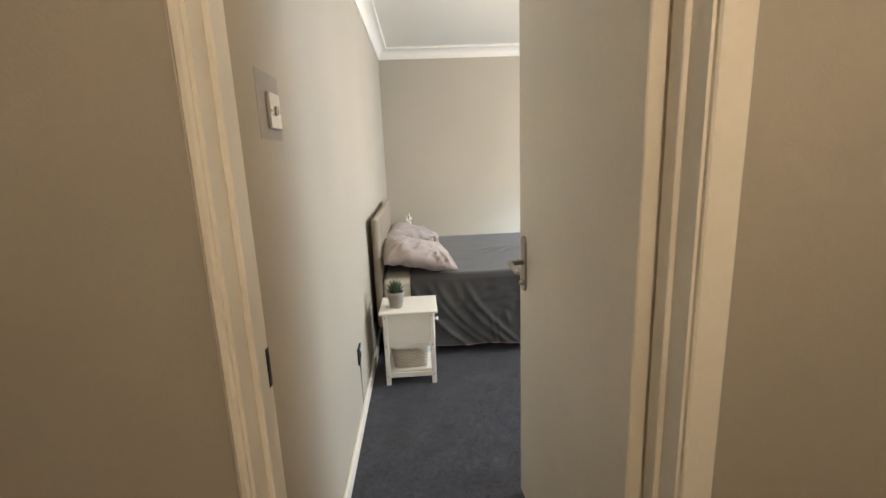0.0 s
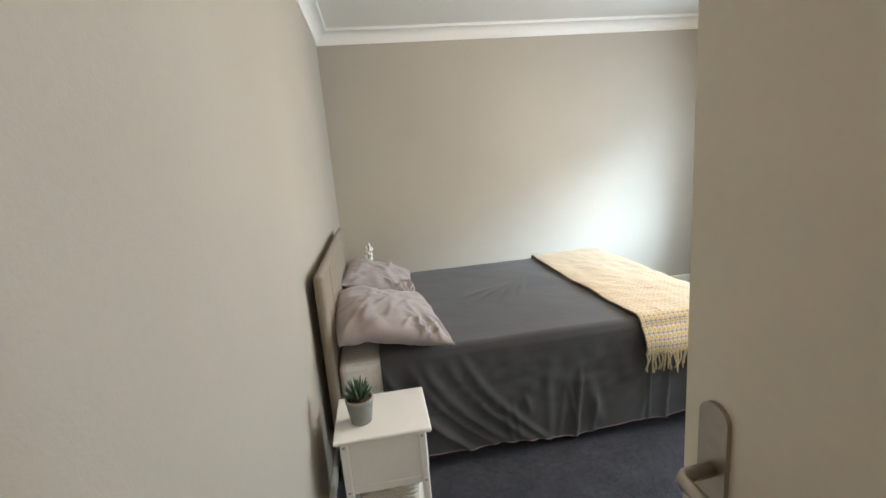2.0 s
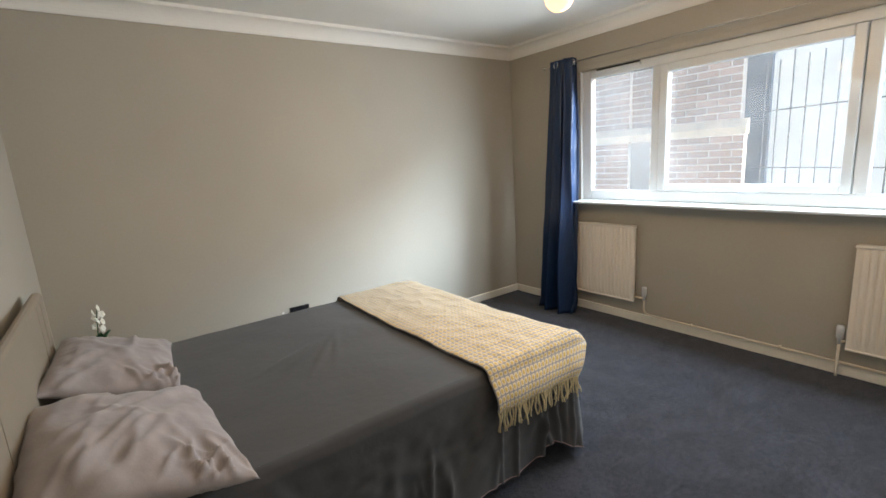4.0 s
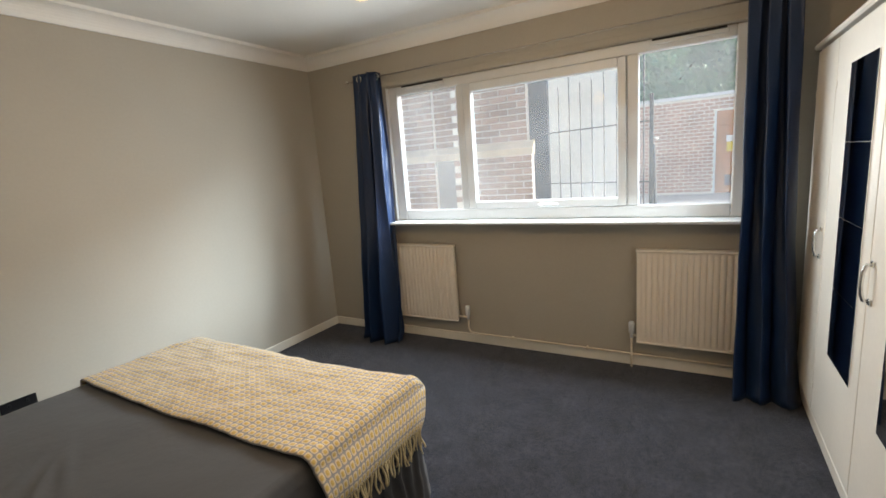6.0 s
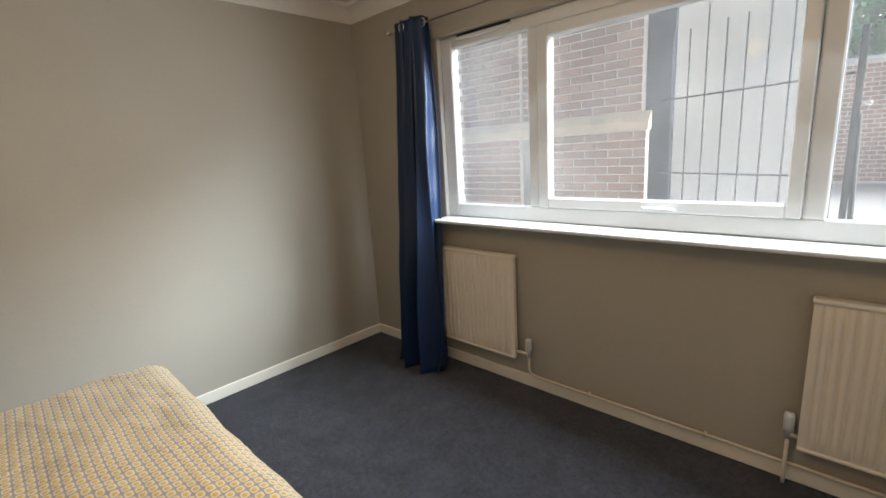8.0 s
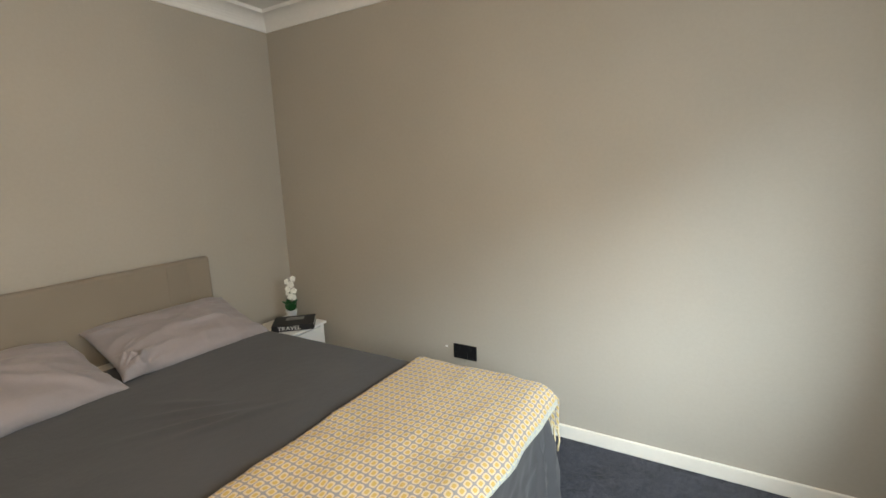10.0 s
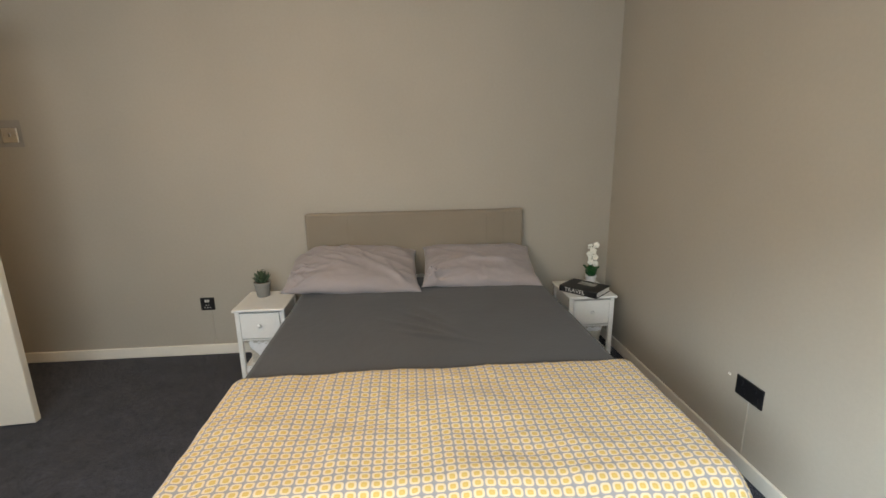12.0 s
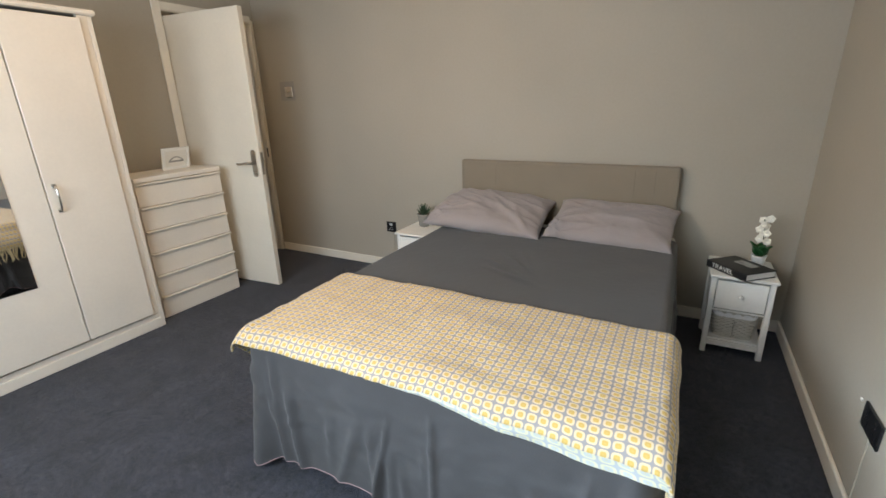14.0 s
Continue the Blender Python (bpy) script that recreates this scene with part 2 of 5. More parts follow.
M["throw"] = throw_pattern("yellow_printed_cotton", (0.0290, 0.0245), (0.56, 0.375, 0.105), (0.66, 0.53, 0.345), (0.57, 0.40, 0.13), (0.28, 0.265, 0.275))
M["throw_back"] = throw_pattern("pale_printed_reverse", (0.040, 0.034), (0.46, 0.50, 0.50), (0.62, 0.60, 0.42), (0.58, 0.52, 0.25), (0.40, 0.43, 0.46))


# ---- mesh helpers ----
ORIGIN = {}


def box(bm, x0, y0, z0, x1, y1, z1, bevel=0.0, seg=1):
    g = bmesh.ops.create_cube(bm, size=1)["verts"]
    for v in g:
        v.co = Vector(((x0 + x1) / 2 + v.co.x * (x1 - x0), (y0 + y1) / 2 + v.co.y * (y1 - y0), (z0 + z1) / 2 + v.co.z * (z1 - z0)))
    if bevel:
        edges = list({e for v in g for e in v.link_edges})
        bmesh.ops.bevel(bm, geom=edges, offset=bevel, segments=seg, affect="EDGES", profile=0.5)
    return bm


def boxes(*rows, bevel=0.0):
    bm = bmesh.new()
    for r in rows:
        box(bm, *r, bevel=bevel)
    return bm


def tube(bm, points, r, n=8, r_end=None):
    """A round bar along points, closed at both ends."""
    pts = [Vector(p) for p in points]
    rings = []
    side = None
    for i, p in enumerate(pts):
        d = (pts[min(i + 1, len(pts) - 1)] - pts[max(i - 1, 0)]).normalized()
        if side is None:
            side = d.orthogonal().normalized()
        side = (side - d * side.dot(d)).normalized()
        up = d.cross(side)
        rr = r if r_end is None else r + (r_end - r) * i / (len(pts) - 1)
        rings.append([bm.verts.new(p + side * (rr * math.cos(a)) + up * (rr * math.sin(a))) for a in [2 * math.pi * k / n for k in range(n)]])
    for a, c in zip(rings, rings[1:]):
        for k in range(n):
            bm.faces.new((a[k], a[(k + 1) % n], c[(k + 1) % n], c[k])).smooth = True
    bm.faces.new(rings[0][::-1])
    bm.faces.new(rings[-1])
    return bm


def lathe(bm, profile, centre, n=24):
    """Rows of (radius, height) turned about the upright axis at centre."""
    c = Vector(centre)
    rings = [[bm.verts.new(c + Vector((r * math.cos(2 * math.pi * k / n), r * math.sin(2 * math.pi * k / n), z))) for k in range(n)] for r, z in profile]
    for a, d in zip(rings, rings[1:]):
        for k in range(n):
            bm.faces.new((a[k], a[(k + 1) % n], d[(k + 1) % n], d[k])).smooth = True
    bm.faces.new(rings[0][::-1])
    bm.faces.new(rings[-1])
    return bm


def grid(bm, nu, nv, place, uv=None, smooth=True, flip=False):
    """A sheet of nu by nv cells whose corners place(u, v) gives for u, v from 0 to 1."""
    vs = [[bm.verts.new(place(i / nu, j / nv)) for j in range(nv + 1)] for i in range(nu + 1)]
    lay = bm.loops.layers.uv.verify() if uv else None
    for i in range(nu):
        for j in range(nv):
            idx = ((i, j), (i + 1, j), (i + 1, j + 1), (i, j + 1))
            if flip:
                idx = idx[::-1]
            f = bm.faces.new([vs[a][b] for a, b in idx])
            f.smooth = smooth
            if uv:
                for loop, (a, b) in zip(f.loops, idx):
                    loop[lay].uv = uv(a / nu, b / nv)
    return bm


def mesh_of(name, bm, mat):
    me = bpy.data.meshes.new(name)
    bm.to_mesh(me)
    bm.free()
    me.materials.append(mat)
    return me


def thing(name, base, label, category, group="", kind=""):
    ob = new(name)
    ob.empty_display_size = 0.1
    ob.location = base
    ORIGIN[ob.name] = Vector(base)
    return tagged(ob, label, category, group, kind)


def part(name, bm, mat, parent, label=""):
    """Links a bmesh, given in world metres, as one mesh under a thing or a part of it."""
    root = parent
    while root.parent:
        root = root.parent
    bm.transform(Matrix.Translation(-ORIGIN[root.name]))
    ob = new(name, mesh_of(name, bm, mat))
    ob.parent = parent
    if label:
        ob["label"] = label
    return ob


def single(name, bm, mat, label, category, group="", kind=""):
    return tagged(new(name, mesh_of(name, bm, mat)), label, category, group, kind)


def setting(name, bm, mat, label, category):
    return single(name, bm, mat, label, category, kind="structure")


def thicken(ob, t, offset=0.0):
    s = ob.modifiers.new("thickness", "SOLIDIFY")
    s.thickness, s.offset = t, offset
    return ob


def wob(x, y, z=0.0, s=1.0):
    return noise.noise(Vector((x * s, y * s, z * s)))

# ---- the room's shell ----
W, N, S0, H = 3.71, 4.70, 0.66, 2.405     # window wall, far wall, door wall, ceiling
HS = 0.53                                 # the hall's face of the door wall
OY0, OY1, OZ0, OZ1 = 1.445, 3.89, 0.985, 2.05   # the window's opening
DX0, DX1, DZ = 0.036, 0.803, 2.02               # the doorway

setting("floor", boxes((-1.3, -1.5, -0.1, W + 0.095, N + 0.15, 0.0)), M["carpet"], "dark navy charcoal cut-pile carpet on the floor", "carpet")
setting("ceiling", boxes((-1.3, -1.5, H, W + 0.27, N + 0.15, H + 0.12)), M["ceiling"], "plain white painted ceiling", "ceiling")
setting("wall_west", boxes((-0.14, S0 + 0.002, 0, 0, N, H)), M["wall"], "greige painted plaster wall behind the bed", "wall")
setting("wall_north", boxes((-0.14, N, 0, W + 0.095, N + 0.15, H)), M["wall"], "greige painted plaster wall beside the bed", "wall")
setting("wall_east", boxes((W, S0, 0, W + 0.095, OY0, H), (W, OY1, 0, W + 0.095, N, H), (W, OY0, 0, W + 0.095, OY1, OZ0), (W, OY0, OZ1, W + 0.095, OY1, H)),
        M["wall"], "greige painted window wall with a wide opening", "wall")
setting("wall_south", boxes((-1.3, HS, 0, DX0 - 0.03, S0, H), (DX1 + 0.03, HS, 0, W + 0.095, S0, H), (DX0 - 0.03, HS, DZ + 0.03, DX1 + 0.03, S0, H)),
        M["wall"], "greige painted wall with the doorway", "wall")
setting("wall_hall_west", boxes((-1.3, -1.5, 0, -1.2, HS, H)), M["wall"], "greige painted hall wall", "wall")
setting("wall_hall_east", boxes((1.6, -1.5, 0, 1.7, HS, H)), M["wall"], "greige painted hall wall", "wall")
setting("wall_hall_south", boxes((-1.2, -1.5, 0, 1.6, -1.4, H)), M["wall"], "greige painted end wall of the hall", "wall")


def coving(name, p0, p1, inward):
    """A concave quarter-round moulding with a small step at each edge."""
    bm = bmesh.new()
    p0, p1, d = Vector(p0), Vector(p1), Vector(inward)
    prof = [(0.0, 0.102), (0.010, 0.102), (0.012, 0.094)]
    prof += [(0.012 + 0.072 * (1 - math.cos(a)), 0.094 - 0.072 * math.sin(a)) for a in [math.pi / 2 * k / 7 for k in range(1, 8)]]
    prof += [(0.092, 0.020), (0.094, 0.0), (0.0, 0.0)]
    rows = [[bm.verts.new(p + d * a - Vector((0, 0, b))) for a, b in prof] for p in (p0, p1)]
    n = len(prof)
    for k in range(n):
        bm.faces.new((rows[0][k], rows[0][(k + 1) % n], rows[1][(k + 1) % n], rows[1][k]))
    bm.faces.new(rows[0][::-1])
    bm.faces.new(rows[1])
    return setting(name, bm, M["ceiling"], "white plaster coving along the ceiling", "cornice")


coving("cornice_west", (0, S0, H), (0, N, H), (1, 0, 0))
coving("cornice_north", (0.003, N, H), (W - 0.003, N, H), (0, -1, 0))
coving("cornice_east", (W, S0, H), (W, N, H), (-1, 0, 0))
coving("cornice_south", (0.003, S0, H), (W - 0.003, S0, H), (0, 1, 0))


def skirting(name, x0, y0, x1, y1):
    setting(name, boxes((x0, y0, 0, x1, y1, 0.072), bevel=0.004), M["gloss"], "white gloss painted skirting board", "skirting board")


skirting("baseboard_west", 0.0, S0 + 0.015, 0.015, N - 0.001)
skirting("baseboard_north", 0.015, N - 0.015, W - 0.001, N)
skirting("baseboard_east", W - 0.016, S0 + 0.01, W, N - 0.016)
skirting("baseboard_south", 0.875, S0, 1.50, S0 + 0.015)
skirting("baseboard_hall", DX1 + 0.07, HS - 0.015, 1.59, HS)
skirting("baseboard_hall_west", -1.19, HS - 0.015, DX0 - 0.06, HS)

# ---- doorway and door ----
frame_ob = thing("door_frame", ((DX0 + DX1) / 2, HS, 0), "white gloss painted wooden door frame", "door frame", kind="structure")
part("lining", boxes((DX0 - 0.028, HS - 0.006, 0, DX0, S0 + 0.006, DZ)), M["gloss"], frame_ob)
part("lining", boxes((DX1, HS - 0.006, 0, DX1 + 0.028, S0 + 0.006, DZ)), M["gloss"], frame_ob)
part("lining", boxes((DX0 - 0.028, HS - 0.006, DZ + 0.001, DX1 + 0.028, S0 + 0.006, DZ + 0.028)), M["gloss"], frame_ob)
part("door_stop", boxes((DX0, HS + 0.045, 0, DX0 + 0.012, HS + 0.085, DZ), bevel=0.002), M["gloss"], frame_ob)
part("door_stop", boxes((DX1 - 0.012, HS + 0.045, 0, DX1, HS + 0.085, DZ), bevel=0.002), M["gloss"], frame_ob)
for y0, y1 in ((HS - 0.018, HS - 0.001), (S0 + 0.001, S0 + 0.018)):
    part("architrave", boxes((DX0 - 0.022, y0, 0, DX0 - 0.006, y1, DZ + 0.06), bevel=0.004), M["gloss"], frame_ob) if y0 < S0 else None
    part("architrave", boxes((DX1 + 0.006, y0, 0, DX1 + 0.066, y1, DZ + 0.06), bevel=0.004), M["gloss"], frame_ob)
    part("architrave", boxes((DX0 + 0.002 if y0 > S0 else DX0 - 0.022, y0 + 0.001, DZ + 0.006, DX1 + 0.006, y1 - 0.001, DZ + 0.058), bevel=0.004), M["gloss"], frame_ob)


def build_door():
    """An open flush door leaf, hinged on the jamb, with a lever handle on each face."""
    L, T, h = 0.752, 0.042, 1.985
    d = thing("door_1", (0, 0, 0), "cream painted flush door standing open into the room", "door", kind="structure")
    leaf = part("leaf", boxes((0, -T / 2, 0.012, L, T / 2, h), bevel=0.003), M["door"], d)
    part("latch_plate", boxes((L, -0.011, 0.88, L + 0.002, 0.011, 1.04)), M["steel"], leaf, "dark steel latch plate")
    for s in (-1, 1):
        y = s * T / 2
        bm = bmesh.new()
        ring = []
        for k in range(28):
            a = 2 * math.pi * k / 28
            zz = 0.958 + (0.078 if math.sin(a) > 0 else -0.074) + 0.022 * math.sin(a)
            ring.append((L - 0.055 + 0.022 * math.cos(a), zz))
        lo = [bm.verts.new((x, y, z)) for x, z in ring]
        hi = [bm.verts.new((x, y + s * 0.007, z)) for x, z in ring]
        bm.faces.new(hi if s < 0 else hi[::-1])
        for k in range(28):
            f = (lo[k], lo[(k + 1) % 28], hi[(k + 1) % 28], hi[k])
            bm.faces.new(f)
        bmesh.ops.recalc_face_normals(bm, faces=bm.faces)
        plate = part("handle_plate", bm, M["steel"], d, "brushed steel handle plate with rounded ends")
        bm = bmesh.new()
        tube(bm, [(L - 0.055, y, 0.965), (L - 0.055, y + s * 0.045, 0.965), (L - 0.062, y + s * 0.055, 0.966), (L - 0.085, y + s * 0.058, 0.968),
                  (L - 0.12, y + s * 0.057, 0.962), (L - 0.155, y + s * 0.056, 0.957), (L - 0.172, y + s * 0.055, 0.962)], 0.0095, 10, 0.0075)
        part("lever", bm, M["steel"], plate, "curved steel lever handle")
        part("key_turn", lathe(bmesh.new(), [(0.004, 0), (0.010, 0.001), (0.010, 0.012), (0.006, 0.014)], (L - 0.055, y + s * 0.012, 0.885), 12), M["steel"], plate)
    for z in (0.22, 1.02, 1.75):
        part("hinge", tube(bmesh.new(), [(-0.006, -T / 2 - 0.004, z - 0.05), (-0.006, -T / 2 - 0.004, z + 0.05)], 0.006, 10), M["steel"], d, "steel butt hinge")
    d.matrix_basis = pose(0.780, 0.625, 0, 0, 0, 94.4)
    return d


build_door()

setting("strike_plate", boxes((DX0 + 0.0002, S0 - 0.010, 0.905, DX0 + 0.002, S0 + 0.004, 0.985)), M["nickel"], "dark metal strike plate on the door lining", "strike plate")

# light switch on its patch of older paint
setting("wall_patch", boxes((0.0, 0.885, 1.395, 0.0012, 1.05, 1.55)), M["patch"], "square of older grey paint on the wall", "paint patch")
sw = thing("light_switch", (0.001, 0.985, 1.42), "satin metal light switch plate with a small rocker, on the wall", "light switch")
part("plate", boxes((0.0013, 0.942, 1.42, 0.010, 1.028, 1.506), bevel=0.003), M["switch_plate"], sw)
part("rocker", boxes((0.0105, 0.978, 1.452, 0.015, 0.992, 1.476), bevel=0.002), M["chrome"], sw, "metal rocker")
for yy in (0.952, 1.018):
    part("screw", boxes((0.0102, yy - 0.003, 1.460, 0.0118, yy + 0.003, 1.466), bevel=0.001), M["steel"], sw)


def socket(name, base, along, out, label, w=0.146, insert="socket_insert"):
    """A double switched wall socket. base: lower corner on the wall; along: the wall's direction; out: away from it."""
    s = thing(name, base, label, "wall socket", "wall sockets")
    b, a, o = Vector(base), Vector(along), Vector(out)

    def slab(u0, u1, d0, d1, z0, z1, bev):
        c = [b + a * u + o * d for u in (u0, u1) for d in (d0, d1)]
        xs, ys = [p.x for p in c], [p.y for p in c]
        return boxes((min(xs), min(ys), base[2] + z0, max(xs), max(ys), base[2] + z1), bevel=bev)

    part("plate", slab(0, w, 0.001, 0.009, 0, 0.086, 0.002), M["nickel"], s)
    for u in (0.037, w - 0.037):
        part("outlet", slab(u - 0.019, u + 0.019, 0.0095, 0.0115, 0.012, 0.044, 0.001), M["nickel"], s)
        for du, z in ((0, 0.036), (-0.010, 0.020), (0.010, 0.020)):
            part("pin_hole", slab(u + du - 0.003, u + du + 0.003, 0.0118, 0.0124, z - 0.003, z + 0.003, 0), M[insert], s)
        part("switch", slab(u - 0.006, u + 0.006, 0.0095, 0.014, 0.056, 0.074, 0.001), M[insert], s)
    return s


socket("wall_socket", (0.0, 1.925, 0.318), (0, 1, 0), (1, 0, 0), "black nickel double socket on the wall by the nightstand", w=0.09)
socket("wall_socket", (1.318, N, 0.322), (1, 0, 0), (0, -1, 0), "black nickel double socket on the wall beside the bed", insert="nickel")
setting("cable_trunking_west", boxes((0.0, 1.984, 0.073, 0.005, 1.992, 0.317)), M["wall"], "thin painted cable trunking below the socket", "trunking")
setting("cable_trunking_north", boxes((1.386, N - 0.004, 0.073, 1.393, N, 0.321)), M["wall"], "thin pale cable trunking below the socket", "trunking")
setting("wall_plug", boxes((1.262, N - 0.005, 0.376, 1.278, N, 0.386), bevel=0.002), M["ceiling"], "small dab of white filler on the wall", "filler")

# ---- window ----
win = thing("window_1", (3.77, (OY0 + OY1) / 2, OZ0), "white plastic double glazed window in three lights", "window", kind="structure")
X0, X1 = 3.742, 3.802
part("frame", boxes((X0, 3.805, OZ0 + 0.005, X1, OY1 - 0.001, OZ1 - 0.001), bevel=0.006), M["upvc"], win)
part("frame", boxes((X0, OY0 + 0.001, OZ0 + 0.005, X1, 1.535, OZ1 - 0.001), bevel=0.006), M["upvc"], win)
part("frame", boxes((X0, 1.5355, OZ0 + 0.005, X1, 3.8045, 1.07), bevel=0.006), M["upvc"], win)
part("frame", boxes((X0, 1.5355, 1.982, X1, 3.8045, OZ1 - 0.001), bevel=0.006), M["upvc"], win)
part("mullion", boxes((X0, 3.222, 1.0705, X1, 3.282, 1.9815), bevel=0.006), M["upvc"], win)
part("mullion", boxes((X0, 2.032, 1.0705, X1, 2.098, 1.9815), bevel=0.006), M["upvc"], win)
SX0, SX1 = 3.728, 3.79
sash = part("sash", boxes((SX0, 3.16, 1.072, SX1, 3.218, 1.979), (SX0, 2.102, 1.072, SX1, 2.152, 1.979), (SX0, 2.1525, 1.072, SX1, 3.1595, 1.124),
                          (SX0, 2.1525, 1.922, SX1, 3.1595, 1.979), bevel=0.005), M["upvc"], win, "white plastic opening sash")
for i, (y0, y1, z0, z1, mat) in enumerate(((3.282, 3.805, 1.07, 1.982, "pane_misted"), (2.152, 3.16, 1.124, 1.922, "pane_misted"), (1.535, 2.032, 1.07, 1.982, "pane_clear"))):
    p = part("pane", boxes((3.786, y0 + 0.0005, z0 + 0.0005, 3.791, y1 - 0.0005, z1 - 0.0005)), M[mat], sash if i == 1 else win)
    p.visible_shadow = False
for y0, y1 in ((3.37, 3.755), (1.575, 1.97)):
    part("trickle_vent", boxes((3.728, y0, 2.012, 3.7415, y1, 2.034), bevel=0.003), M["upvc"], win)
    part("vent_slot", boxes((3.7272, y0 + 0.01, 2.034, 3.7412, y1 - 0.01, 2.046)), M["dark"], win, "dark vent slot")
bm = bmesh.new()
box(bm, 3.716, 2.60, 1.078, 3.7275, 2.68, 1.098, bevel=0.003)
tube(bm, [(3.712, 2.66, 1.09), (3.700, 2.655, 1.092), (3.694, 2.63, 1.093), (3.692, 2.56, 1.092), (3.694, 2.53, 1.092)], 0.008, 10, 0.006)
part("window_handle", bm, M["upvc"], sash, "white window handle")
setting("window_sill", boxes((3.572, OY0 - 0.012, OZ0 - 0.016, 3.741, OY1 + 0.005, OZ0 + 0.004), bevel=0.005), M["upvc"], "white painted window board", "window sill")
# Thin strip in the wall's colour, standing slightly proud above the opening.
setting("lintel_trim", boxes((W - 0.012, OY0 - 0.04, OZ1 + 0.004, W, OY1 + 0.02, OZ1 + 0.042), bevel=0.002), M["wall"], "thin raised strip in wall colour over the window", "batten")
setting("window_reveal", boxes((W + 0.001, OY1 - 0.004, OZ0 + 0.006, X0 - 0.001, OY1 - 0.0005, OZ1 - 0.001), (W + 0.001, OY0 + 0.0005, OZ0 + 0.006, X0 - 0.001, OY0 + 0.004, OZ1 - 0.001)),
        M["upvc"], "white painted window reveal", "reveal")


# ---- curtains ----
pole = thing("curtain_pole", (3.588, 2.7, 2.118), "slim pale metal curtain pole above the window", "curtain pole")
part("rod", tube(bmesh.new(), [(3.588, 1.16, 2.118), (3.588, 4.16, 2.118)], 0.0055, 12), M["steel"], pole)
for y in (1.20, 4.135):
    bm = tube(bmesh.new(), [(W, y, 2.118), (3.588, y, 2.118)], 0.005, 8)
    box(bm, W - 0.004, y - 0.012, 2.10, W, y + 0.012, 2.136, bevel=0.001)
    part("bracket", bm, M["chrome"], pole)
for y in (1.155, 4.165):
    part("finial", lathe(bmesh.new(), [(0.002, -0.013), (0.010, -0.009), (0.014, 0), (0.010, 0.009), (0.002, 0.013)], (3.588, y, 2.118), 14), M["chrome"], pole)


def curtain(y_top, y_bot, x_bot, folds, seed, label):
    """A gathered eyelet curtain that flares and pools a little towards the floor."""
    c = thing("curtain", (3.588, (y_bot[0] + y_bot[1]) / 2, 0), label, "curtain", "curtains")
    amp0, amp1 = 0.040, 0.080

    def place(u, v):
        z = 2.152 * (1 - v) + 0.004
        k = v ** 1.6
        ya = y_top[0] + (y_bot[0] - y_top[0]) * k
        yb = y_top[1] + (y_bot[1] - y_top[1]) * k
        fold = math.sin(2 * math.pi * (folds * u + 0.15 * math.sin(3.1 * v + seed)) + seed)
        fold += 0.35 * math.sin(2 * math.pi * (folds * 2 * u + 0.4 * v) + 2 * seed)
        amp = amp0 + (amp1 - amp0) * v
        x = 3.588 + (x_bot - 3.588) * v ** 1.3 + amp * fold + 0.012 * wob(u * 5, v * 6, seed)
        y = ya + (yb - ya) * u + 0.018 * math.sin(2 * math.pi * folds * 2 * u + seed) + 0.01 * wob(u * 4, v * 5, seed + 7)
        if v > 0.96:
            x -= (v - 0.96) * 1.2 * (0.6 + 0.4 * fold)
        return Vector((min(x, 3.64), y, max(z, 0.006)))

    cloth = part("cloth", grid(bmesh.new(), 72, 60, place), M["curtain"], c)
    thicken(cloth, 0.003)
    for i in range(4):
        u = (i + 0.5) / 4
        p = place(u, 0.02)
        n = 20
        bm = bmesh.new()
        tube(bm, [(p.x - 0.004, p.y + 0.021 * math.cos(2 * math.pi * k / n), 2.118 + 0.021 * math.sin(2 * math.pi * k / n)) for k in range(n + 1)], 0.0045, 8)
        part("eyelet", bm, M["chrome"], c, "chrome eyelet ring")
    return c


curtain((3.862, 4.088), (3.80, 4.165), 3.49, 2.5, 0.4, "navy blue eyelet curtain drawn open beside the window")
curtain((1.285, 1.485), (1.185, 1.492), 3.47, 2.5, 1.9, "navy blue eyelet curtain hanging beside the wardrobe")


